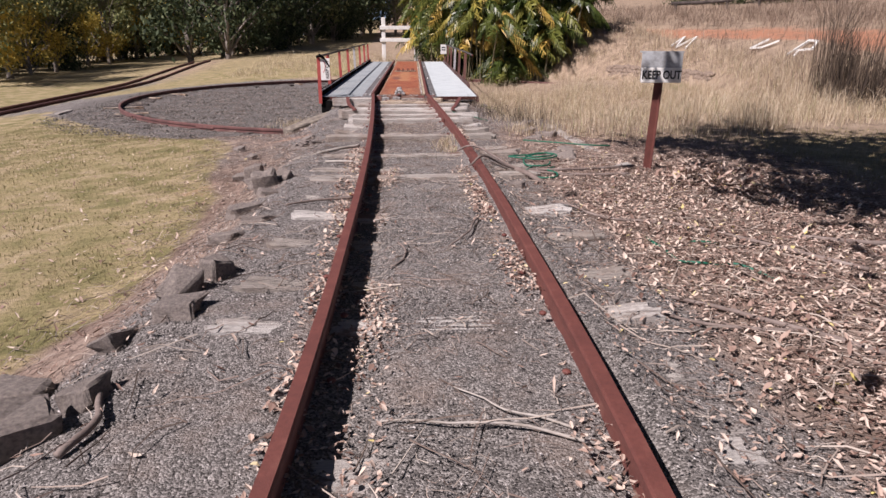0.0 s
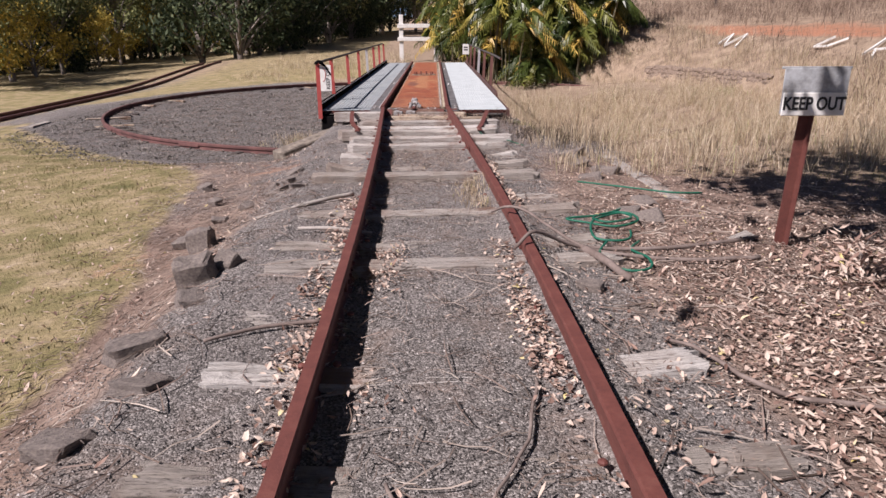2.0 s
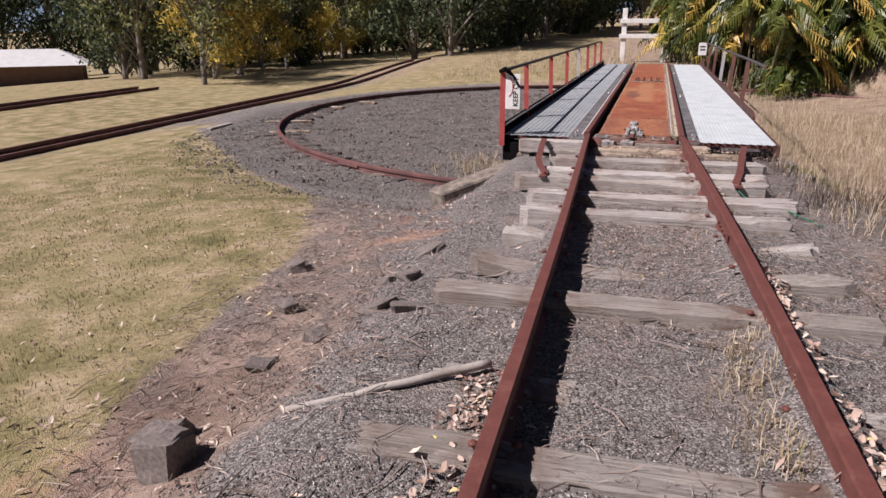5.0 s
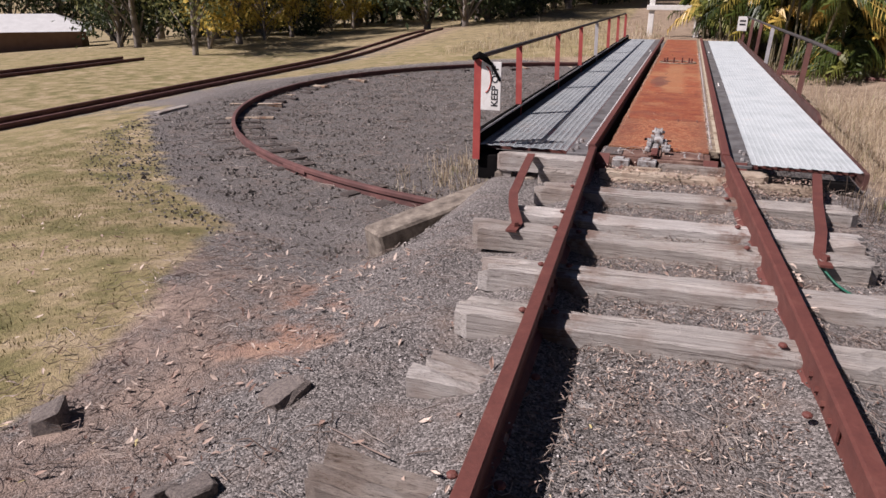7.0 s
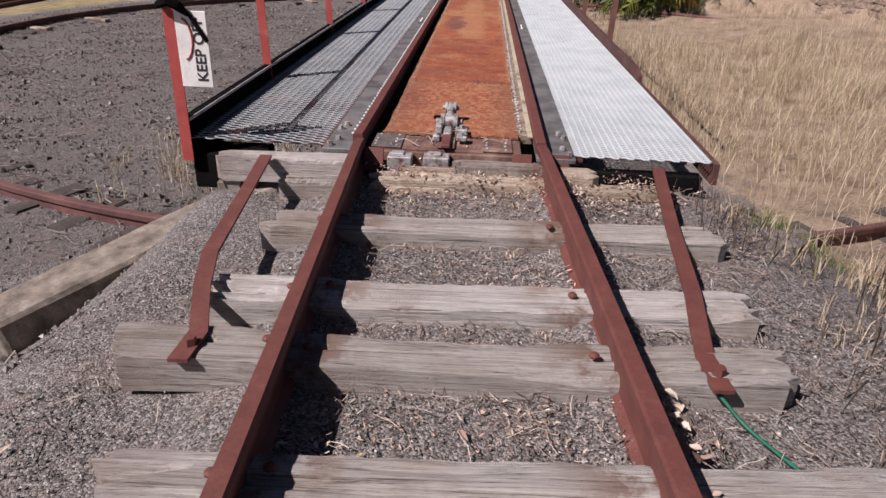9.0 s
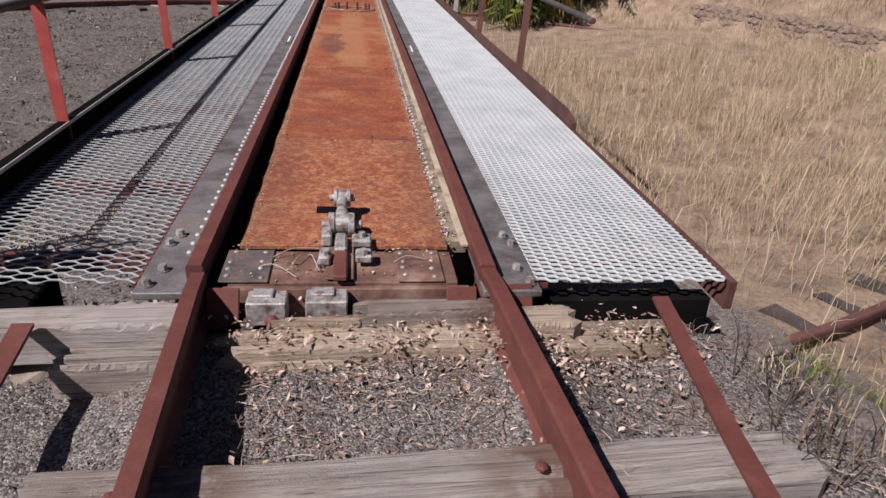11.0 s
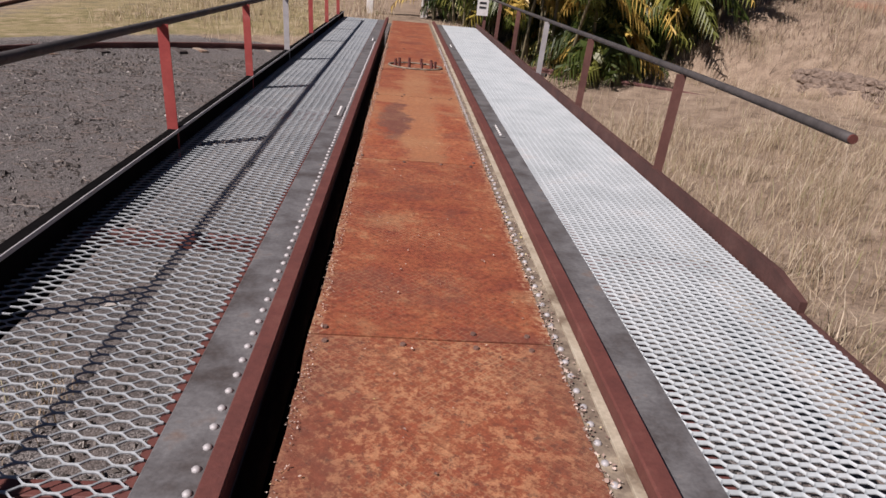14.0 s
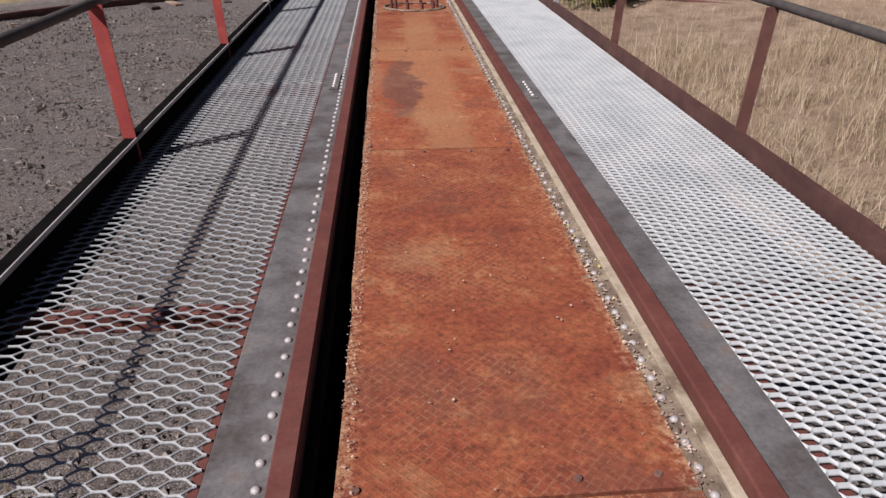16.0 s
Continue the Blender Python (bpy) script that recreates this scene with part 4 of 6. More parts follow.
# expanded metal walkways
def expanded_mesh(name, x0, x1, y0, y1, tilt, width, label, LW=0.088, SW=0.066, th=0.004, flat=0.1):
    """Sheet of slit and stretched steel: curved strands that meet at flats."""
    verts, faces = [], []
    nx_, ny_ = int((x1 - x0) / (LW / 2)), int((y1 - y0) / (SW / 2))
    LW, SW = 2 * (x1 - x0) / nx_, 2 * (y1 - y0) / ny_
    ct, st = math.cos(tilt) * width / 2, math.sin(tilt) * width / 2

    def bar(pts):
        b = len(verts)
        for x, y in pts:
            verts.extend([(x, y - ct, 0.045 - st), (x, y + ct, 0.045 + st), (x, y + ct, 0.045 + st - th), (x, y - ct, 0.045 - st - th)])
        for i in range(len(pts) - 1):
            for k in range(4):
                faces.append((b + 4 * i + k, b + 4 * i + (k + 1) % 4, b + 4 * i + 4 + (k + 1) % 4, b + 4 * i + 4 + k))

    for j in range(ny_ + 1):
        y = y0 + j * SW / 2
        for i in range(nx_):
            xa, xb = x0 + i * LW / 2, x0 + (i + 1) * LW / 2
            if (i + j) % 2:
                continue
            # two strands leave each bond, one to the next row and one to the last
            xm, xn = xa + LW * flat, xb - LW * flat
            for dy in (SW / 2, -SW / 2):
                if 0 <= j + (1 if dy > 0 else -1) <= ny_:
                    bar([(xm, y), (xm + 0.25 * (xn - xm), y + 0.14 * dy), (xm + 0.75 * (xn - xm), y + 0.86 * dy), (xn, y + dy)])
            bar([(xa - (LW * flat if i else 0), y), (xm, y)])
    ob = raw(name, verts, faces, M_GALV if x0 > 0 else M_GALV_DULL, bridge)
    ob["label"] = label
    return ob


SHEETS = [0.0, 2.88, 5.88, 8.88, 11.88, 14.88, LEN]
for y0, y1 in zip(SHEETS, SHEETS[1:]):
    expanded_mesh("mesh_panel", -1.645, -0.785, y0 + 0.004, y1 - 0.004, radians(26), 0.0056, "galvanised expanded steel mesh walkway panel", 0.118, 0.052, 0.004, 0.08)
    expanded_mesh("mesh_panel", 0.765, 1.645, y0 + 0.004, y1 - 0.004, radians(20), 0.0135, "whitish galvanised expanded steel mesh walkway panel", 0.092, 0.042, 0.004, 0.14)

# posts and handrails
def angle_post(x, y, z0, z1, mat, label, lean=0.0):
    bm = bmesh.new()
    t, w = 0.008, 0.07
    s = 1 if x < 0 else -1
    prof = [(0, 0), (s * w, 0), (s * w, t), (s * t, t), (s * t, w), (0, w)]
    a = [bm.verts.new((x + px, y + py, z0)) for px, py in prof]
    b = [bm.verts.new((x + px + lean, y + py, z1)) for px, py in prof]
    n = len(prof)
    for i in range(n):
        bm.faces.new((a[i], a[(i + 1) % n], b[(i + 1) % n], b[i]))
    bm.faces.new(a[::-1])
    bm.faces.new(b)
    bmesh.ops.recalc_face_normals(bm, faces=bm.faces)
    return bpart("handrail_post", bm, mat, label)


for k, y in enumerate((-0.03, 1.77, 4.33, 6.72, 9.0, 11.4, 13.75, 16.1)):
    angle_post(-1.7, y, -0.1, 0.84, M_POST_GREY if k == 4 else M_PRIMER, "grey galvanised handrail post" if k == 4 else "faded red handrail post", -0.03 if k else 0.0)
    if k >= 2:
        angle_post(1.71, y, -0.1, 0.8, M_POST_GREY if k == 4 else M_BROWN, "grey galvanised handrail post" if k == 4 else "brown rusty handrail post", 0.035)
for pts, n in (([(-1.69, -0.06, 0.85), (-1.715, 5, 0.845), (-1.72, 10, 0.85), (-1.72, 16.2, 0.85)], 10),
               ([(1.735, 2.5, 0.8), (1.735, 4.3, 0.815), (1.735, 10, 0.81), (1.735, 16.2, 0.81)], 10)):
    bm = bmesh.new()
    tube(bm, smooth_path(pts, n), 0.0235, 10)
    hr = bpart("handrail", bm, M_PIPE, "blackened steel pipe handrail", smooth=True)
bm = bmesh.new()
bmesh.ops.create_cone(bm, cap_ends=True, segments=12, radius1=0.021, radius2=0.021, depth=0.01, matrix=pose(1.735, 2.493, 0.8, 90, 0, 0))
part("pipe_bore", bm, M_RAIL, hr)

# pivot bearing in the middle of the deck
bm = bmesh.new()
tube(bm, [(0.02 + 0.36 * math.cos(a), 9.2 + 0.3 * math.sin(a), 0.07) for a in [2 * math.pi * k / 28 for k in range(29)]], 0.014, 6)
bpart("pivot_ring", bm, M_TAN, "tan ring round the pivot bolts")
for a in range(0, 360, 36):
    bm = bmesh.new()
    bmesh.ops.create_cone(bm, cap_ends=True, segments=6, radius1=0.022, radius2=0.02, depth=0.1, matrix=pose(0.02 + 0.27 * math.cos(radians(a)), 9.2 + 0.22 * math.sin(radians(a)), 0.1))
    bpart("pivot_bolt", bm, M_RAIL)

# the lock at the near end, in flaking silver
lock = empty("turntable_lock", BM @ pose(-0.02, 0, 0))
tagged(lock, "silver-painted cast locking lever on the turntable deck", "locking lever")


def lpart(name, lo, hi, mat=M_BARE, bev=0.008, m=None, label=""):
    bm = bmesh.new()
    box(bm, lo, hi, bev, m)
    return part(name, bm, mat, lock, label)


lpart("base_plate", (-0.06, 0.0, 0.053), (0.055, 0.34, 0.062), M_END, 0.004)
lpart("guide_block", (-0.085, 0.28, 0.064), (-0.04, 0.38, 0.12))
lpart("guide_block", (0.045, 0.27, 0.064), (0.13, 0.35, 0.1))
lpart("guide_block", (-0.09, 0.1, 0.064), (-0.04, 0.2, 0.105))
lpart("guide_block", (0.06, 0.12, 0.064), (0.13, 0.2, 0.1))
lpart("lock_bar", (-0.03, -0.03, 0.062), (0.028, 0.2, 0.088), M_RAIL, 0.006, None, "rust-red sliding lock bar")
lpart("bar_head", (-0.028, 0.2, 0.06), (0.026, 0.36, 0.1), M_BARE, 0.01)
for gx, gy in ((-0.062, 0.33), (0.088, 0.31), (-0.066, 0.13), (0.094, 0.14)):
    bm = bmesh.new()
    bmesh.ops.create_cone(bm, cap_ends=True, segments=6, radius1=0.018, radius2=0.016, depth=0.022, matrix=pose(gx, gy, 0.112))
    part("bolt_head", bm, M_BARE, lock)
for kx0, kx1, kz in ((-0.13, 0.03, 0.035), (-0.35, -0.2, 0.03)):
    kb = lpart("keeper", (kx0, -0.14, -0.07), (kx1, -0.035, kz), M_BARE, 0.006)
    bm = bmesh.new()
    bmesh.ops.create_uvsphere(bm, u_segments=8, v_segments=6, radius=0.028, matrix=pose((kx0 + kx1) / 2 + 0.02, -0.145, -0.045))
    part("bolt_head", bm, M_RAIL, kb)
    bm = bmesh.new()
    box(bm, (kx0 + 0.02, -0.1, kz - 0.004), (kx1 - 0.05, -0.04, kz + 0.012), 0.004)
    part("lip", bm, M_BARE, kb)


def bossed(name, y, z, r, half):
    """A cast eye on a cross pin: barrel, two collars and the pin's ends."""
    bm = bmesh.new()
    for x, rad, dep in ((0, r, 1.1 * half), (-0.62 * half, 1.18 * r, 0.4 * half), (0.62 * half, 1.18 * r, 0.4 * half), (0, 0.45 * r, 2.5 * half)):
        bmesh.ops.create_cone(bm, cap_ends=True, segments=18, radius1=rad, radius2=rad * 0.97, depth=dep, matrix=pose(x, y, z, 0, 90, 0))
    bmesh.ops.bevel(bm, geom=[e for e in bm.edges if e.calc_length() < 0.03], offset=0.003, segments=1, affect="EDGES")
    part(name, bm, M_BARE, lock)


bossed("pivot_boss", 0.41, 0.115, 0.046, 0.07)
bm = bmesh.new()
tube(bm, [(0, 0.39, 0.1), (0, 0.45, 0.135), (0, 0.53, 0.14), (0, 0.6, 0.148), (0, 0.65, 0.15)], [0.05, 0.034, 0.024, 0.027, 0.038], 8)
part("lever_arm", bm, M_BARE, lock, smooth=True)
bossed("lever_knob", 0.64, 0.152, 0.038, 0.048)
# no hole is cut: a black block paints the slot's dark inside
lpart("slot_shade_block", (-0.125, 0.66, 0.055), (-0.03, 0.73, 0.071), M_BLACK, 0.003, None, "black block for the shade in the slot beside the lever")


def letters(name, text, size, mat, m, parent, align="CENTER", bold=0.0):
    cu = bpy.data.curves.new(name, "FONT")
    cu.body, cu.size, cu.align_x, cu.align_y, cu.extrude, cu.offset = text, size, align, "CENTER", 0.0012, bold
    tmp = bpy.data.objects.new(name, cu)
    scene.collection.objects.link(tmp)
    dg = bpy.context.evaluated_depsgraph_get()
    me = bpy.data.meshes.new_from_object(tmp.evaluated_get(dg))
    bpy.data.objects.remove(tmp)
    me.materials.clear()
    me.materials.append(mat)
    ob = new(name, me)
    ob.parent = parent
    ob.matrix_local = m
    return ob


# board on the first post: words set on end
board = empty("keep_off_sign", BM @ pose(-1.53, -0.045, 0.6))
tagged(board, "white KEEP OFF board tied on end to a red post", "sign")
bm = bmesh.new()
box(bm, (-0.095, -0.004, -0.22), (0.095, 0.004, 0.22), 0.003)
part("panel", bm, M_WHITE, board)
letters("lettering", "KEEP OFF", 0.088, M_INK, pose(0.04, -0.0055, 0, 90, -90, 0), board, bold=0.0015)
bm = bmesh.new()
tube(bm, [(-0.06 + 0.06 * math.cos(a), -0.0045, 0.06 + 0.12 * math.sin(a)) for a in [radians(-80 + 20 * k) for k in range(9)]], 0.007, 6)
part("red_emblem", bm, M_PRIMER, board, "worn red curved emblem")
bm = bmesh.new()
tube(bm, [(0.0, -0.01, 0.2), (0.05, -0.02, 0.12), (0.09, -0.01, 0.05)], 0.012, 6)
part("tie_strap", bm, M_BLACK, board, "black tie strap")
bm = bmesh.new()
tube(bm, [(-0.17, -0.03, 0.25), (-0.1, -0.045, 0.28), (-0.05, -0.035, 0.25), (0.0, -0.02, 0.2)], [0.02, 0.035, 0.03, 0.015], 7)
part("tie_strap", bm, M_BLACK, board, "black tie strap")
# small board at the far end
far_board = empty("notice_board", BM @ pose(1.62, 16.05, 0.62))
tagged(far_board, "small white notice on the far end of the handrail", "sign")
bm = bmesh.new()
box(bm, (-0.13, -0.004, -0.2), (0.13, 0.004, 0.2), 0.003)
part("panel", bm, M_WHITE, far_board)
for k in range(2):
    bm = bmesh.new()
    box(bm, (-0.08, -0.007, 0.05 - 0.1 * k), (0.08, -0.0045, 0.1 - 0.1 * k))
    part("text_bar", bm, M_INK, far_board)

# ---- KEEP OUT sign ----
sign = empty("keep_out_sign", pose(2.43, 7.45, lz(2.43, 7.45), 0, 0, -4))
tagged(sign, "KEEP OUT sign of stained sheet metal on a rusty post", "sign")
bm = bmesh.new()
extrude_y(bm, [(-0.036, -0.03), (0.036, -0.03), (0.036, 0.03), (0.028, 0.03), (0.028, -0.022), (-0.036, -0.022)], 0, 1, pose(0, 0, 0, 90, 0, 0))
for v in bm.verts:
    v.co = Vector((v.co.x - 0.04 + 0.05 * v.co.z, v.co.y, -0.15 + v.co.z * 1.25))
bmesh.ops.recalc_face_normals(bm, faces=bm.faces)
part("post", bm, M_RAIL, sign, "red-brown rusty steel post")
bm = bmesh.new()
box(bm, (-0.205, -0.066, 0.925), (0.205, -0.056, 1.21), 0.004)
part("upper_panel", bm, M_SIGN_GREY, sign, "grey rust-stained upper panel")
bm = bmesh.new()
box(bm, (-0.2, -0.078, 0.915), (0.2, -0.068, 1.06), 0.004)
lower = part("lower_panel", bm, M_WHITE, sign, "white lower panel")
letters("lettering", "KEEP OUT", 0.098, M_INK, pose(0, -0.0795, 0.988, 90, 0, 0) @ Matrix.Diagonal((0.88, 1.15, 1, 1)), lower, bold=0.0028)
bm = bmesh.new()
box(bm, (-0.225, -0.064, 1.205), (0.215, -0.05, 1.22), 0.003)
part("top_edge", bm, M_SIGN_GREY, sign)

# ---- white buffer gate beyond the bridge ----
gate = empty("buffer_gate", pose(0.32, 36.5, lz(0.3, 36.5)))
tagged(gate, "white-painted timber barrier with two rails at the line's end", "barrier")
for x, h in ((-0.82, 2.12), (0.82, 2.05)):
    bm = bmesh.new()
    box(bm, (x - 0.1, -0.1, -0.1), (x + 0.1, 0.1, h), 0.015)
    part("post", bm, M_WHITE, gate)
for z in (1.03, 1.62):
    bm = bmesh.new()
    box(bm, (-1.0, -0.17, z - 0.09), (1.0, -0.1, z + 0.09), 0.01)
    part("cross_rail", bm, M_WHITE, gate)

# ---- plants ----
def blades(name, spots, h0, h1, width, mat, label, lean=0.35, seed=1, category="grass"):
    """Bent tapering blades at the spots (x, y)."""
    rg = np.random.default_rng(seed)
    n = len(spots)
    x, y = spots[:, 0], spots[:, 1]
    z = land(x, y)
    h = rg.uniform(h0, h1, n)
    if h1 > 0.3:
        h *= 0.85 + 0.65 * np.sin(2.3 * x + 1.7 * np.sin(1.3 * y)) * np.sin(1.9 * y + 1.1 * np.sin(2.9 * x))
    a = rg.uniform(0, 2 * np.pi, n)
    w = width * rg.uniform(0.6, 1.3, n)
    l = h * lean * rg.uniform(0.2, 1.3, n)
    d = rg.uniform(0, 2 * np.pi, n)
    dx, dy = np.cos(d) * l, np.sin(d) * l
    wx, wy = np.cos(a) * w / 2, np.sin(a) * w / 2
    V = np.empty((n, 5, 3))
    V[:, 0] = np.stack([x - wx, y - wy, z - 0.02], 1)
    V[:, 1] = np.stack([x + wx, y + wy, z - 0.02], 1)
    V[:, 2] = np.stack([x - wx * 0.8 + dx * 0.3, y - wy * 0.8 + dy * 0.3, z + h * 0.6], 1)
    V[:, 3] = np.stack([x + wx * 0.8 + dx * 0.3, y + wy * 0.8 + dy * 0.3, z + h * 0.6], 1)
    V[:, 4] = np.stack([x + dx, y + dy, z + h * (1 - 0.25 * lean)], 1)
    b = np.arange(n)[:, None] * 5
    F = [tuple(f) for f in np.concatenate([b + [0, 1, 3], b + [0, 3, 2], b + [2, 3, 4]])]
    ob = raw(name, V.reshape(-1, 3).tolist(), [tuple(int(i) for i in f) for f in F], mat)
    return tagged(ob, label, category, kind="stuff")


def spread(n, x0, x1, y0, y1, keep, seed, clump=0.0):
    rg = np.random.default_rng(seed)
    p = np.stack([rg.uniform(x0, x1, n), rg.uniform(y0, y1, n)], 1)
    if clump:
        c = np.stack([rg.uniform(x0, x1, n // 14), rg.uniform(y0, y1, n // 14)], 1)
        p = c[rg.integers(0, len(c), n)] + rg.normal(0, clump, (n, 2))
    r = np.hypot(p[:, 0] - HX, p[:, 1] - HY)
    k = keep(p[:, 0], p[:, 1], r)
    return p[rg.uniform(0, 1, len(p)) < k]


def grass_right(x, y, r):
    pit = sm(x, 2.3, 3.0) * sm(y, 9.3, 11) * (r < 30)
    ring = 1 - 0.93 * sm(np.abs(np.hypot(x - CX, y - CY) - RING), 0.9, 0.3) * (y > 25)
    bridge_edge = sm(x - (y - 15.2) * 0.036, 1.9, 2.6 + 0.0 * x)
    sparse = 1 - 0.85 * sm(y, 24.5, 27.5) * sm(r, 9.8, 8.6)
    sparse = sparse * (1 - 0.6 * sm(np.hypot((x - 3.0) / 1.1, (y - 16.6) / 1.6), 1.2, 0.5))
    stones = 1 - 0.6 * (np.abs(r - 10.95) < 0.15) * (x > 7.5) * (y > 22)
    front = sm(y - 9.2 - 0.5 * np.clip(x - 3, 0, 20), -0.2, 0.7)
    patchy = 0.55 + 0.45 * np.clip(0.6 + np.sin(3.1 * x + np.sin(2.2 * y)) * np.sin(2.7 * y + 1.3 * np.sin(1.9 * x)), 0, 1)
    return patchy * front * pit * ring * bridge_edge * sparse * stones * np.where(x > 8, 1, sm(x, 1.9, 2.6))


blades("tall_dry_grass", spread(52000, 1.8, 12, 9.2, 33, grass_right, 3, 0.1), 0.12, 0.62, 0.006, M_GRASS_DRY, "tall pale dry grass in the turntable pit", 0.7, 5)
blades("tall_dry_grass", spread(26000, 1.8, 12, 9.2, 26, grass_right, 13), 0.12, 0.42, 0.0065, M_GRASS_DRY, "loose pale dry grass in the turntable pit", 0.9, 6)
red_bare = lambda x, y, r: 1 - 0.92 * sm(r, 12.9, 13.5) * sm(r, 16.5, 15) * sm(x, 11, 12)
blades("hill_grass", spread(90000, 5, 34, 12, 46, lambda x, y, r: sm(r, 10.9, 11.6) * sm(r, 30, 22) * sm(x, 5, 8) * sm(y, 14.5, 18) * red_bare(x, y, r), 7, 0.22), 0.15, 0.6, 0.011, M_GRASS_HILL, "tall dry grass over the hillside", 0.8, 8)
blades("dark_brush", spread(16000, 7.8, 13.5, 12, 18.5, lambda x, y, r: sm(np.hypot(x - 10.1, (y - 15.0) / 1.3), 1.25, 0.4), 9, 0.25), 0.7, 2.2, 0.011, M_GRASS_DARK, "tall dark brushwood at the foot of the hill", 0.25, 9, "shrub")
blades("verge_grass", spread(16000, -8, 12, 32.9, 52, lambda x, y, r: sm(r, 9.7, 10.4) * sm(np.abs(x - 0.8), 0.2, 1.2) * sm(y, 52, 40), 10, 0.2), 0.12, 0.4, 0.012, M_GRASS_DRY, "low dry grass beyond the turntable", 0.6, 10)
blades("green_grass", spread(2600, 8, 13, 22, 27, lambda x, y, r: sm(np.hypot((x - 9.7) / 1.3, y - 24.3), 1.2, 0.3), 11, 0.1), 0.1, 0.28, 0.01, M_GRASS_GREEN, "small patch of green grass below the stone wall", 0.6, 11)
blades("green_grass", spread(420, 1.72, 2.25, 14.4, 15.3, lambda x, y, r: 0.8 + 0 * x, 12, 0.09), 0.03, 0.13, 0.005, M_GRASS_GREEN, "green tuft beside the bridge end", 0.7, 12)


def lawn_left(x, y, r):
    return sm(np.interp(y, BANK_Y, BANK_X) - 0.15 - x, -0.15, 0.5)


blades("lawn_grass", spread(60000, -9, -1.9, 2.5, 18, lawn_left, 21, 0.3), 0.008, 0.03, 0.007, M_LAWN, "short patchy yellow-green lawn", 0.9, 21)
blades("lawn_grass", spread(16000, 3.2, 8, 4, 11, lambda x, y, r: sm(x, 3.6, 4.6), 22, 0.2), 0.015, 0.06, 0.006, M_LAWN, "short patchy lawn under the tree's shade", 0.9, 22)
blades("pit_tufts", spread(1700, -3.3, -1.75, 15.4, 19.5, lambda x, y, r: sm(np.hypot(x + 2.1, y - 17.4), 1.7, 0.3) * (x < -1.72), 23, 0.08), 0.06, 0.25, 0.007, M_GRASS_DRY, "dry tufts in the pit beside the bridge", 0.6, 23)
blades("track_tufts", spread(500, 0.3, 0.52, 8.6, 9.8, lambda x, y, r: 1 + 0 * x, 24, 0.05), 0.03, 0.11, 0.005, M_GRASS_DRY, "dry weeds against the rail", 0.8, 24)
blades("dead_weeds", spread(420, 1.45, 2.5, 11.6, 14.8, lambda x, y, r: 0.8 + 0 * x, 26, 0.1), 0.15, 0.5, 0.0045, M_GRASS_DARK, "thin dark dead weeds on the bank", 0.5, 26, "weeds")
blades("bank_tufts", spread(2400, 1.5, 2.7, 10, 15.4, lambda x, y, r: 0.7 + 0 * x, 25, 0.08), 0.1, 0.35, 0.006, M_GRASS_DRY, "sparse dry grass on the bank's edge", 0.7, 25)
blades("bank_twigs", spread(420, 1.35, 2.2, 11.2, 14.4, lambda x, y, r: 0.8 + 0 * x, 26, 0.1), 0.1, 0.3, 0.006, M_GRASS_DARK, "dead wiry weeds on the bank's edge", 0.8, 26, "weeds")


def litter(name, spots, size, mat, label, seed, lift=0.012, slim=0.3, category="leaf litter", level=None):
    """Curled fallen leaves."""
    rg = np.random.default_rng(seed)
    n = len(spots)
    x, y = spots[:, 0], spots[:, 1]
    z = (land(x, y) if level is None else level) + rg.uniform(0.004, lift, n)
    L = size * rg.uniform(0.5, 1.3, n)
    W = L * slim * rg.uniform(0.7, 1.3, n)
    a = rg.uniform(0, 2 * np.pi, n)
    ux, uy = np.cos(a), np.sin(a)
    tilt = rg.normal(0, 0.4, n)
    curl = rg.uniform(-0.25, 0.35, n)
    fold = rg.uniform(0.05, 0.5, n)
    V = np.empty((n, 8, 3))

    def put(k, along, across, dz):
        u = along + rg.uniform(-0.09, 0.09, n)
        w = across * rg.uniform(0.55, 1.35, n)
        lift_k = z + np.abs(tilt) * L * 0.5 + u * L * tilt + (dz + rg.uniform(-0.05, 0.05, n)) * L + np.abs(w) * fold * W
        V[:, k] = np.stack([x + ux * u * L - uy * w * W, y + uy * u * L + ux * w * W, lift_k], 1)

    put(0, -0.5, 0, curl * 0.6)
    put(1, -0.2, -0.45, curl * 0.1)
    put(2, 0.15, -0.5, 0)
    put(3, 0.5, 0.02, curl * 0.7)
    put(4, 0.2, 0.45, 0.02)
    put(5, -0.15, 0.5, 0.02)
    put(6, -0.18, 0, 0)
    put(7, 0.18, 0, 0)
    b = np.arange(n)[:, None] * 8
    F = np.concatenate([b + q for q in ([0, 1, 6], [0, 6, 5], [2, 3, 7], [7, 3, 4])]).tolist() + np.concatenate([b + q for q in ([1, 2, 7, 6], [6, 7, 4, 5])]).tolist()
    ob = raw(name, V.reshape(-1, 3).tolist(), [tuple(f) for f in F], mat)
    return tagged(ob, label, category, kind="stuff")


def litter_right(x, y, r):
    return (0.16 * sm(x, 0.6, 0.66) + 0.84 * sm(x, 0.9, 1.6)) * (0.25 + 0.75 * sm(y, 9.5, 7)) * sm(x, 5.0, 3.2) * sm(y, 12.5, 10)


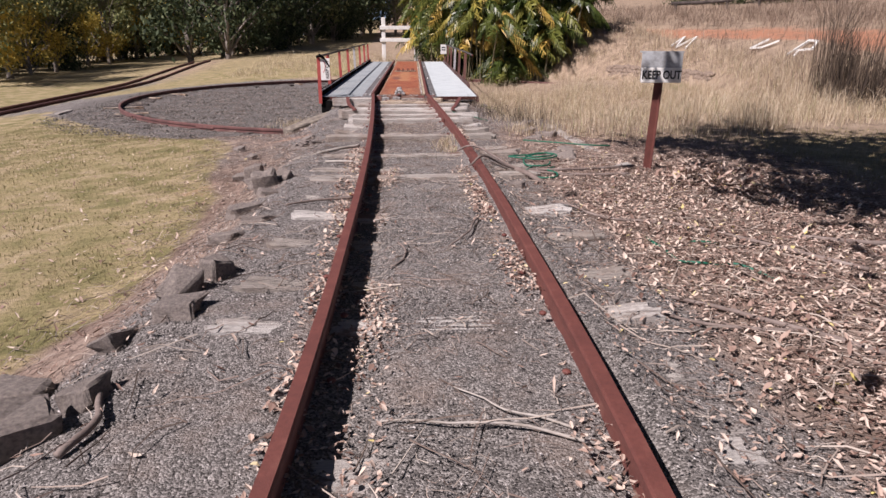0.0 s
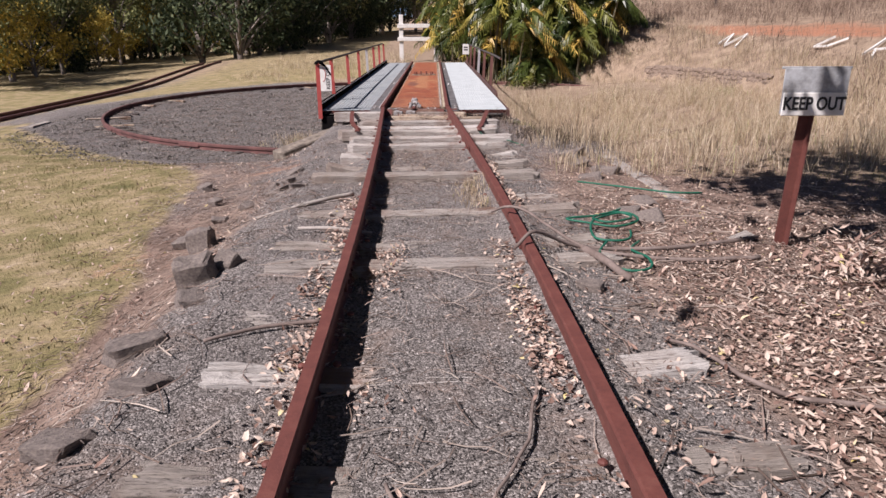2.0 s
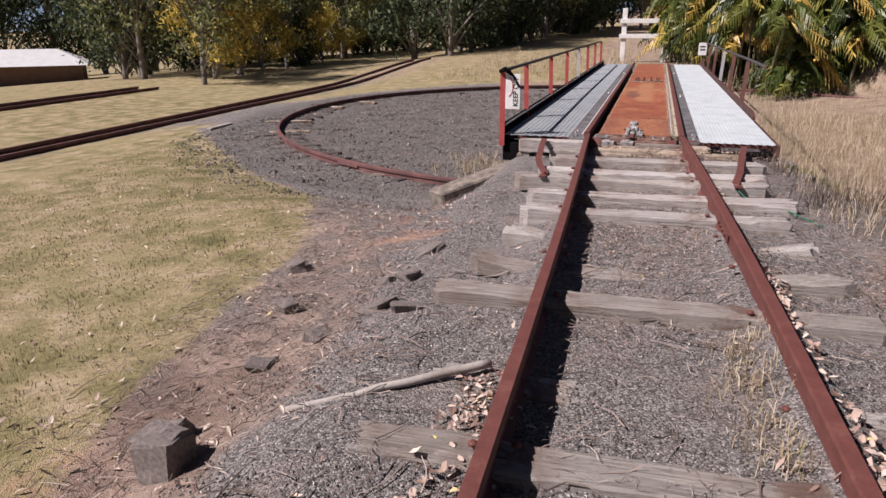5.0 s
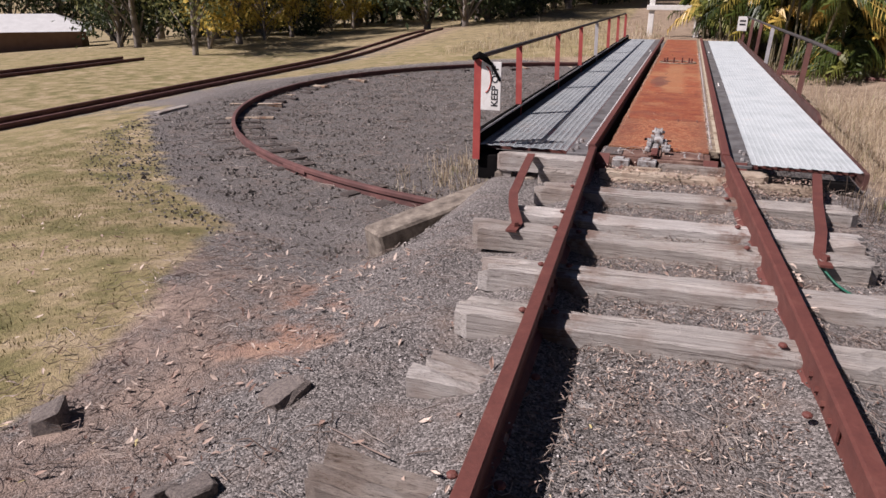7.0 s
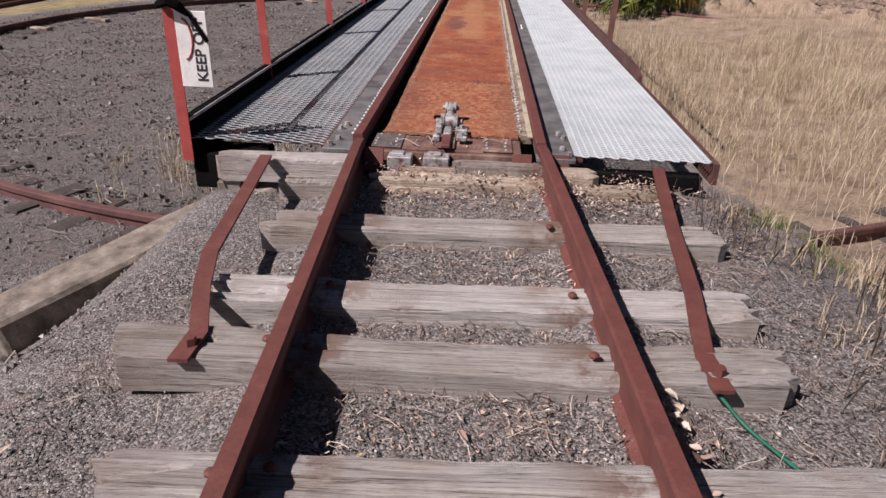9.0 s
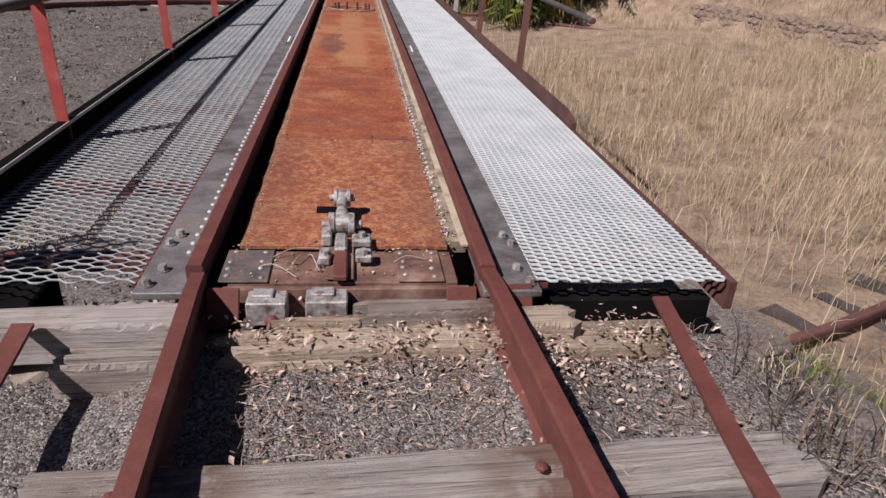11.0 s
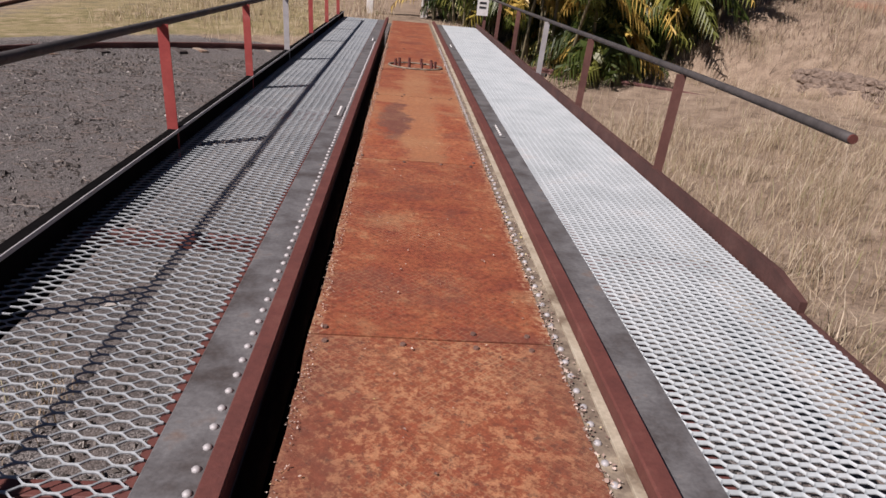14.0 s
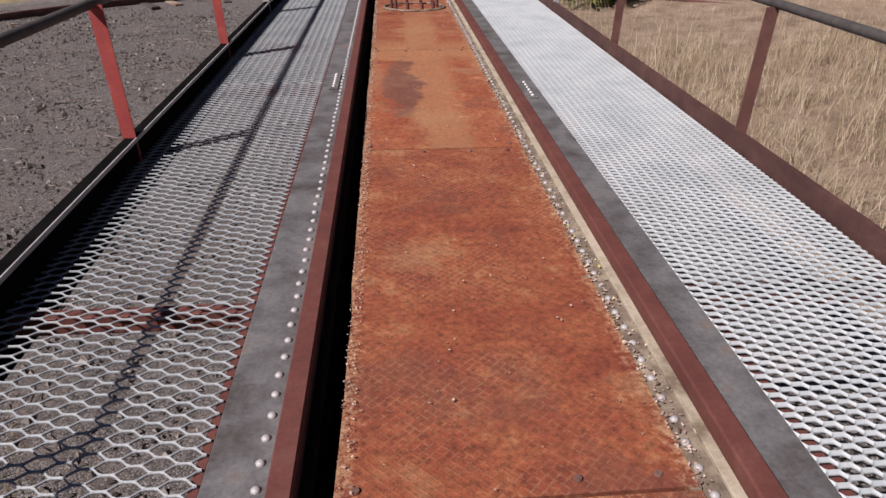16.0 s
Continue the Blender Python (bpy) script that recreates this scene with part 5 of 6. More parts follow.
litter("leaf_litter", spread(34000, 0.6, 5, 1.0, 12, litter_right, 31), 0.031, M_LITTER, "pinkish-brown fallen leaves beside the rail", 31, 0.035, 0.42)
litter("leaf_litter", spread(10000, 0.7, 4, 1.0, 7, litter_right, 131, 0.16), 0.039, M_LITTER, "drifts of fallen leaves beside the rail", 131, 0.05, 0.5)
litter("leaf_litter", spread(1900, 2.3, 3.5, 5.7, 7.6, lambda x, y, r: sm(np.hypot((x - 2.75), (y - 6.9) / 1.2), 0.8, 0.2), 32, 0.1), 0.085, M_LITTER, "drift of red-brown leaves at the sign's foot", 32, 0.1)
litter("leaf_litter", spread(7500, -0.55, -0.1, 0.8, 7.5, lambda x, y, r: sm(np.abs(x + 0.36 - 0.03 * (y - 5)), 0.16, 0.02) * np.clip(0.15 + 1.1 * np.sin(2.6 * y + 1.5) * np.sin(1.1 * y), 0, 1), 231), 0.026, M_LITTER, "crumpled leaves drifted along the rail", 231, 0.045, 0.6)
litter("leaf_litter", spread(8000, 0.2, 0.52, 0.8, 7.5, lambda x, y, r: sm(x - 0.03 * np.minimum(y - 5, 0), 0.3, 0.5) * np.clip(0.3 + 1.2 * np.sin(2.2 * y + 0.5) * np.sin(1.3 * y), 0, 1), 232), 0.03, M_LITTER, "crumpled leaves drifted against the rail", 232, 0.06, 0.6)
litter("leaf_litter", spread(4200, -0.9, -0.6, 1.0, 9, lambda x, y, r: sm(-x, 0.85, 0.62), 233, 0.07), 0.035, M_LITTER, "crumpled leaves drifted against the rail", 233, 0.03, 0.5)
litter("leaf_litter", spread(36000, 0.6, 5, 1.0, 11, litter_right, 234), 0.02, M_LITTER, "leaf fragments beside the rail", 234, 0.03, 0.6)
litter("leaf_litter", spread(2600, -0.52, 0.5, 1.0, 15, lambda x, y, r: (0.06 + 0.94 * sm(np.abs(x), 0.3, 0.5)) * (0.35 + 0.65 * sm(y, 8.5, 4)), 33), 0.042, M_LITTER, "fallen leaves along the rails", 33, 0.03)
litter("leaf_litter", spread(6000, -0.42, 1.0, 10.4, 15.1, lambda x, y, r: (0.25 + 0.75 * sm(np.abs(x - 0.1), 0.6, 0.2)) * (np.abs(np.abs(x) - 0.565) > 0.06), 133, 0.12), 0.022, M_LITTER, "pinkish leaf fragments between the sleepers", 133, 0.02, 0.3)
litter("leaf_litter", spread(2400, -2.9, -0.62, 1.5, 13, lambda x, y, r: 0.15 + 0.85 * sm(np.abs(x + 2.05), 0.9, 0.2), 34), 0.05, M_LITTER, "scattered leaves along the lawn's edge", 34, 0.02)
litter("leaf_litter", spread(2000, -7, -2.4, 3, 14, lambda x, y, r: 0.6 + 0 * x, 35), 0.05, M_LITTER, "scattered leaves on the lawn", 35, 0.03)


def on_deck(p):
    c, s = math.cos(radians(-2.06)), math.sin(radians(-2.06))
    return np.stack([-0.065 + c * p[:, 0] - s * p[:, 1], 15.17 + s * p[:, 0] + c * p[:, 1]], 1)


anywhere = lambda x, y, r: 1 + 0 * x
litter("leaf_litter", spread(1500, 0.63, 0.85, 7.5, 13, lambda x, y, r: sm(x, 0.85, 0.66) * np.clip(0.2 + np.sin(2.3 * y) * np.sin(0.9 * y + 1), 0, 1), 241), 0.045, M_LITTER, "crumpled leaves drifted outside the rail", 241, 0.04, 0.6)
litter("leaf_litter", spread(500, -0.5, 1.2, 14.8, 14.96, anywhere, 236, 0.06), 0.024, M_LITTER, "bark and leaf scraps on the end beam", 236, 0.02, 0.4, level=-0.03)
litter("leaf_litter", spread(1900, -0.45, 1.25, 14.3, 14.84, lambda x, y, r: (0.2 + 0.8 * sm(y, 14.5, 14.8)) * (0.35 + 0.65 * sm(x, 0.4, 0.7)), 242, 0.09), 0.026, M_LITTER, "pinkish leaf fragments before the end beam", 242, 0.03, 0.5)
litter("deck_crumbs", on_deck(spread(450, -0.44, 0.44, 0.02, 0.36, lambda x, y, r: 0.25 + 0.75 * sm(y, 0.2, 0.36), 237, 0.04)), 0.014, M_LITTER, "crumbs of rust and leaf on the end plate", 237, 0.006, 0.6, "debris", 0.044)
litter("deck_crumbs", on_deck(spread(5200, 0.435, 0.51, 0.4, 12, lambda x, y, r: 0.15 + 0.85 * sm(x, 0.48, 0.445), 238)), 0.012, M_LITTER, "crumbs of rust and dirt along the plate's edge", 238, 0.006, 0.7, "debris", 0.058)
litter("deck_crumbs", on_deck(spread(1800, -0.45, -0.41, 0.4, 12, anywhere, 239)), 0.011, M_LITTER, "crumbs of rust and dirt along the plate's edge", 239, 0.006, 0.7, "debris", 0.062)
litter("deck_crumbs", on_deck(spread(500, -0.46, 0.44, 0.4, 12, lambda x, y, r: 0.5 + 0 * x, 240)), 0.009, M_LITTER, "loose specks on the rusty plates", 240, 0.005, 0.7, "debris", 0.064)


def chips(name, spots, s0, s1, mat, label, seed):
    """Small angular stones."""
    rg = np.random.default_rng(seed)
    n = len(spots)
    x, y = spots[:, 0], spots[:, 1]
    z = land(x, y)
    s = rg.uniform(s0, s1, n)
    base = np.array([[1, 0, 0], [-0.5, 0.8, 0], [-0.4, -0.9, 0], [0.1, 0.1, 0.9], [0.2, -0.1, -0.6]])
    V = base[None] * s[:, None, None] * rg.uniform(0.6, 1.3, (n, 5, 1))
    a = rg.uniform(0, 6.28, n)
    c, d = np.cos(a), np.sin(a)
    X = V[..., 0] * c[:, None] - V[..., 1] * d[:, None] + x[:, None]
    Y = V[..., 0] * d[:, None] + V[..., 1] * c[:, None] + y[:, None]
    Z = V[..., 2] * 0.8 + (z + s * 0.2)[:, None]
    b = np.arange(n)[:, None] * 5
    F = np.concatenate([b + f for f in ([0, 1, 3], [1, 2, 3], [2, 0, 3], [1, 0, 4], [2, 1, 4], [0, 2, 4])]).tolist()
    ob = raw(name, np.stack([X, Y, Z], -1).reshape(-1, 3).tolist(), [tuple(f) for f in F], mat)
    return tagged(ob, label, "gravel", kind="stuff")


chips("ballast_stones", spread(80000, -1.9, 1.5, 1.0, 15.05, lambda x, y, r: 1 - 0.6 * sm(x, 0.7, 1.2), 41), 0.003, 0.0095, M_CHIPS, "fine dark grey ballast between the sleepers", 41)
chips("ballast_stones", spread(2600, -9.2, 1.5, 15.3, 32, lambda x, y, r: sm(r, 10.0, 9.4), 43, 0.2), 0.02, 0.05, M_CHIPS_DARK, "lumps of dark ash in the turntable pit", 43)
chips("ballast_stones", spread(34000, -9.4, 1.8, 13.2, 30.5, lambda x, y, r: sm(r, 10.4, 9.8) * np.where(y < 15.2, x < -1.6, True), 42), 0.008, 0.026, M_CHIPS_DARK, "dark grey ballast in the turntable pit", 42)


def twigs(name, spots, l0, l1, rad, label, seed):
    rg = np.random.default_rng(seed)
    verts, faces = [], []
    for x, y in spots:
        L, a = rg.uniform(l0, l1), rg.uniform(0, 6.28)
        bend = rg.normal(0, 0.35)
        pts = []
        for k in range(4):
            t = k / 3 - 0.5
            px, py = x + math.cos(a + bend * t) * L * t, y + math.sin(a + bend * t) * L * t
            pts.append((px, py))
        zs = land(np.array([p[0] for p in pts]), np.array([p[1] for p in pts])) + 0.012 + rg.uniform(0, 0.03, 4)
        b = len(verts)
        for k, (px, py) in enumerate(pts):
            r = rad * (1 - 0.2 * k)
            for q in range(3):
                verts.append((px - math.sin(a) * r * math.cos(q * 2.09), py + math.cos(a) * r * math.cos(q * 2.09), zs[k] + r * math.sin(q * 2.09)))
        for k in range(3):
            for q in range(3):
                faces.append((b + 3 * k + q, b + 3 * k + (q + 1) % 3, b + 3 * k + 3 + (q + 1) % 3, b + 3 * k + 3 + q))
    ob = raw(name, verts, faces, M_TWIG)
    return tagged(ob, label, "twigs", kind="stuff")


twigs("fallen_twigs", spread(2600, 0.65, 4.5, 1.2, 11, litter_right, 51), 0.12, 0.5, 0.005, "thin fallen twigs among the leaves", 51)
twigs("fallen_twigs", spread(420, -1.5, 0.5, 1.2, 11, lambda x, y, r: 0.8 + 0 * x, 52), 0.08, 0.35, 0.004, "thin fallen twigs on the ballast", 52)
twigs("dry_straw", spread(6500, -3.6, -1.0, 2, 14, lambda x, y, r: sm(np.abs(x - np.interp(y, BANK_Y, BANK_X) - 0.15), 0.8, 0.15), 53), 0.05, 0.18, 0.0025, "dry straw on the bank's edge", 53)
twigs("dry_straw", spread(3500, -8.5, -1.8, 15, 29, lambda x, y, r: 0.7 * sm(r, 9.2, 8.6), 57), 0.06, 0.25, 0.004, "pale dry straw in the turntable pit", 57)
twigs("dry_straw", spread(800, -2.6, -1.0, 8.5, 13.4, anywhere, 58, 0.2), 0.04, 0.16, 0.0025, "dry straw on the bank", 58)
twigs("dry_straw", spread(9000, 0.6, 4.2, 1.2, 11.5, litter_right, 55), 0.03, 0.12, 0.0028, "dry straw among the fallen leaves", 55)
twigs("dry_straw", spread(13000, -0.5, 1.7, 1.5, 15.1, lambda x, y, r: (0.35 + 0.65 * sm(y, 9, 12)) * (np.abs(np.abs(x) - 0.565) > 0.1), 54), 0.03, 0.12, 0.0022, "fine dry straw between the rails", 54)


def branch(pts, r0, r1, mat, label):
    pts = smooth_path([(x, y, lz(x, y) + dz) for x, y, dz in pts], 5)
    n = len(pts)
    pts = [p + Vector((noise.noise(p * 6), noise.noise(p * 6 + Vector((3, 0, 0))), 0)) * 0.02 for p in pts]
    bm = bmesh.new()
    tube(bm, pts, [r0 + (r1 - r0) * k / (n - 1) for k in range(n)], 7)
    ob = mesh_ob("fallen_branch", bm, mat, smooth=True)
    return tagged(ob, label, "branch")


branch([(0.45, 7.95, .14), (0.62, 7.75, .16), (0.95, 7.32, .07), (1.2, 7.2, .04), (1.6, 7.1, .03), (2.1, 7.15, .03)], 0.009, 0.017, M_STICK, "long dry branch lying across the rail")
branch([(0.48, 7.05, .14), (0.62, 7.16, .16), (0.95, 7.32, .06), (1.5, 7.3, .04), (2.3, 7.6, .03)], 0.011, 0.016, M_STICK, "dry forked branch lying across the rail")
branch([(0.98, 7.3, .05), (1.06, 7.05, .05), (1.13, 6.78, .03)], 0.03, 0.022, M_STICK, "short thick broken branch on a sleeper")
branch([(1.05, 6.0, .03), (1.15, 5.8, .05), (1.32, 5.45, .04), (1.9, 5.2, .03), (2.6, 4.3, .03)], 0.008, 0.014, M_STICK, "long dry branch in the leaf litter")
branch([(-1.45, 8.66, .02), (-1.0, 8.86, .03), (-0.68, 9.1, .04)], 0.014, 0.022, M_PALE_STICK, "bleached stick resting towards the rail")
branch([(-1.15, 6.1, .02), (-0.9, 6.25, .02), (-0.62, 6.3, .03)], 0.009, 0.012, M_STICK, "dry stick on the ballast")
branch([(-1.0, 7.98, .03), (-0.75, 7.97, .03), (-0.45, 8.0, .02)], 0.014, 0.018, M_PALE_STICK, "bleached stick on the ballast")
branch([(-0.35, 2.85, .02), (0.1, 2.75, .03), (0.4, 2.62, .02)], 0.004, 0.007, M_PALE_STICK, "bleached twig between the rails")
branch([(-0.05, 3.05, .02), (0.12, 2.85, .03), (0.35, 2.72, .02)], 0.003, 0.006, M_PALE_STICK, "bleached twig between the rails")
branch([(1.2, 3.9, .02), (1.5, 3.6, .03), (1.9, 3.2, .02)], 0.01, 0.016, M_STICK, "dark dry branch in the leaf litter")
branch([(1.0, 3.75, .02), (1.3, 3.5, .03), (1.75, 3.45, .02)], 0.007, 0.012, M_STICK, "dark dry branch in the leaf litter")
branch([(-1.45, 3.1, .02), (-1.38, 2.9, .03), (-1.42, 2.7, .02)], 0.012, 0.016, M_STICK, "dark bent stick at the bank's edge")
branch([(2.6, 5.0, .03), (3.1, 4.8, .04), (3.6, 5.1, .03)], 0.015, 0.022, M_STICK, "thick dry branch in the leaf litter")
branch([(-0.3, 4.5, .02), (-0.2, 4.75, .02), (-0.25, 5.0, .02)], 0.005, 0.008, M_STICK, "bent twig between the rails")
branch([(0.1, 4.9, .02), (0.28, 5.3, .03), (0.36, 5.65, .02)], 0.006, 0.009, M_STICK, "bent twig between the rails")


def rope(pts, label, radius=0.0085):
    bm = bmesh.new()
    tube(bm, smooth_path([(x, y, lz(x, y) + dz) for x, y, dz in pts], 7), radius, 8)
    tagged(mesh_ob("green_rope", bm, M_HOSE, smooth=True), label, "rope")


rope([(1.56, 8.35, .05), (1.3, 8.1, .06), (1.03, 8.02, .06), (1.14, 7.9, .06), (1.32, 7.74, .07), (1.52, 7.85, .08), (1.54, 8.1, .07), (1.4, 8.14, .07), (1.22, 7.98, .07),
      (1.3, 7.82, .08), (1.5, 7.94, .08), (1.45, 8.08, .08), (1.2, 7.9, .07), (1.12, 7.55, .05), (1.25, 7.46, .05), (1.36, 7.52, .05), (1.42, 7.7, .05)], "tangled loops of green rope on a sleeper")
rope([(1.18, 7.45, .05), (1.06, 7.2, .05), (1.08, 6.95, .05), (1.18, 6.86, .05), (1.3, 6.92, .05), (1.34, 7.1, .05), (1.3, 7.3, .04), (1.42, 7.5, .03)], "loop of green rope beside the rail")
rope([(1.49, 5.05, .0), (1.46, 4.9, .025), (1.5, 4.75, .01), (1.47, 4.62, .03), (1.5, 4.5, .015), (1.6, 4.42, .03), (1.72, 4.44, .005), (1.82, 4.38, .03), (1.95, 4.2, .0)], "green rope half under leaves")
rope([(1.75, 4.95, .0), (1.8, 4.85, .03), (1.95, 4.9, .0)], "green rope half under leaves")
rope([(0.8, 12.99, .1), (0.86, 12.9, .08), (0.93, 12.8, .03), (1.05, 12.56, .03), (1.14, 12.42, .05), (1.26, 12.26, .03), (1.36, 12.05, .02)], "green rope over the sleeper ends", 0.0062)
rope([(1.5, 9.6, .03), (1.9, 9.2, .05), (2.2, 8.95, .06), (2.5, 9.0, .05)], "green rope across the timber edging")

plank = timber("edging_timber", (-0.075, -1.85, -0.1), (0.075, 1.85, 0.012), "grey weathered timber edging along the litter", pose(2.26, 9.6, lz(2.26, 9.6), 0, 0, 0.5), "timber edging")
timber("timber_board", (-0.07, -0.5, -0.03), (0.07, 0.5, 0.05), "dark timber board lying beside the ring rail", pose(-9.35, 20.35, lz(-9.35, 20.35), 0, 0, 4))
timber("timber_offcut", (-0.09, -0.05, -0.03), (0.09, 0.05, 0.035), "grey timber offcut at the sign's foot", pose(2.2, 7.6, lz(2.2, 7.6), 8, -6, 30))


def rock(x, y, sx, sy, sz, seed, label="dark angular basalt rock at the bank's edge", mat=None):
    bm = bmesh.new()
    rnd = random.Random(seed)
    bmesh.ops.create_cube(bm, size=1.9)
    for v in bm.verts:
        v.co += Vector((rnd.uniform(-.35, .2) * v.co.x, rnd.uniform(-.35, .2) * v.co.y, rnd.uniform(-.35, .15) * v.co.z))
    bmesh.ops.bevel(bm, geom=bm.edges[:], offset=0.16, segments=1, affect="EDGES")
    bmesh.ops.triangulate(bm, faces=bm.faces[:])
    bmesh.ops.subdivide_edges(bm, edges=bm.edges[:], cuts=1)
    o = Vector((rnd.uniform(0, 50), 0, 0))
    for v in bm.verts:
        v.co += v.co * 0.28 * noise.noise(v.co * 1.6 + o)
    ob = mesh_ob("rock", bm, mat or M_ROCK)
    ob.matrix_world = pose(x, y, lz(x, y) + sz * (rnd.uniform(0.05, 0.5) if x < 0 else -0.15), rnd.uniform(-22, 22), rnd.uniform(-15, 15), rnd.uniform(0, 360)) @ Matrix.Diagonal((sx, sy, sz, 1))
    return tagged(ob, label, "rock", "rocks along the bank")


ROCKS = [(-1.33, 4.5, .085, .08, .1), (-1.45, 4.25, .1, .13, .09), (-1.4, 3.95, .1, .11, .06), (-1.52, 3.15, .12, .07, .07), (-1.9, 3.4, .14, .12, .1), (-1.62, 3.75, .13, .07, .05), (-1.66, 2.88, .14, .11, .12),
         (-1.48, 5.35, .11, .13, .055), (-1.49, 6.2, .08, .17, .06), (-1.3, 5.75, .1, .12, .03), (-1.5, 7.15, .12, .1, .12), (-1.36, 7.3, .1, .08, .09), (-1.85, 8.38, .13, .1, .13), (-2.02, 8.6, .11, .1, .08), (-1.68, 7.75, .13, .1, .08),
         (-1.4, 6.75, .09, .13, .05), (-2.52, 10.85, .09, .08, .07), (-2.2, 10.1, .07, .06, .06), (-1.66, 10.5, .06, .05, .04), (-1.5, 10.5, .08, .07, .05), (-1.55, 11.2, .1, .12, .03),
         (-1.75, 9.6, .08, .08, .06), (-1.5, 9.9, .11, .09, .04), (-1.28, 9.75, .1, .08, .04), (1.87, 8.72, .11, .09, .07), (1.6, 8.3, .1, .09, .07), (1.7, 8.08, .11, .1, .08),
         (1.95, 10.2, .12, .14, .09), (1.75, 10.6, .11, .1, .08), (1.7, 9.9, .1, .13, .07), (1.85, 11.3, .18, .13, .09), (1.62, 14.9, .14, .1, .05), (2.0, 14.8, .12, .1, .05), (1.8, 14.5, .1, .1, .04), (-1.95, 9.3, .07, .06, .05), (-1.6, 2.1, .16, .12, .12), (0.88, 6.7, .07, .05, .07)]
for k, rk in enumerate(ROCKS):
    rock(*rk, seed=k, label="dark angular basalt rock at the bank's edge" if rk[0] < 0 else "grey rock among leaves beside the line")

# dry stone wall at the foot of the hill
wall = empty("stone_wall", Matrix())
tagged(wall, "low dry stone retaining wall at the foot of the hill", "retaining wall", kind="structure")
for k in range(330):
    a = radians(random.uniform(0, 33))
    row = k % 4
    rr = 10.9 + 0.06 * row
    x, y = HX + rr * math.cos(a), HY + rr * math.sin(a)
    if x < 7.4:
        continue
    bm = bmesh.new()
    bmesh.ops.create_icosphere(bm, subdivisions=1, radius=1)
    for v in bm.verts:
        v.co *= 1 + 0.25 * noise.noise(v.co * 1.7 + Vector((k, 0, 0)))
    ob = part("stone", bm, M_STONE, wall)
    ob.matrix_local = pose(x, y, -0.5 + row * 0.145 + random.uniform(-.03, .03), random.uniform(-20, 20), random.uniform(-20, 20), math.degrees(a) + random.uniform(-20, 20)) @ Matrix.Diagonal((0.15, random.uniform(.13, .27), random.uniform(.08, .13), 1))


# ---- letters laid out on the hillside ----
def hill_letter(label, strokes):
    x0, y0 = strokes[0][0]
    root = empty("hillside_letter", pose(x0, y0, lz(x0, y0)))
    for (ax, ay), (bx, by) in strokes:
        bm = bmesh.new()
        d = Vector((bx - ax, by - ay, 0)).normalized()
        w = Vector((-d.y, d.x, 0)) * 0.024
        n = 8
        prev = None
        for i in range(n + 1):
            t = i / n
            px, py = ax + (bx - ax) * t, ay + (by - ay) * t
            pz = lz(px, py) + 0.15
            c = Vector((px - x0, py - y0, pz - lz(x0, y0)))
            ring_v = [bm.verts.new(c + q) for q in (-w, w, w - Vector((0, 0, 0.06)), -w - Vector((0, 0, 0.06)))]
            if prev:
                for k in range(4):
                    bm.faces.new((prev[k], prev[(k + 1) % 4], ring_v[(k + 1) % 4], ring_v[k]))
            prev = ring_v
        bmesh.ops.recalc_face_normals(bm, faces=bm.faces)
        part("stroke", bm, M_WHITE, root)
    tagged(root, label, "letter", "letters laid on the hillside")


hill_letter("white letter M laid out in boards on the hillside", [((11.2, 28.35), (11.85, 28.58)), ((11.85, 28.58), (11.3, 28.02)), ((11.25, 27.95), (12.08, 28.02)), ((12.08, 28.0), (11.4, 27.4))])
hill_letter("white letter U laid out in boards on the hillside", [((12.83, 23.94), (12.25, 24.0)), ((12.25, 24.0), (12.33, 23.47)), ((12.33, 23.47), (12.78, 23.2))])
hill_letter("white letter R laid out in boards on the hillside", [((11.86, 21.06), (12.74, 21.45)), ((12.74, 21.45), (12.7, 20.95)), ((12.7, 20.95), (12.22, 20.42)), ((12.22, 20.42), (12.12, 21.0)), ((12.12, 20.95), (11.72, 20.48))])


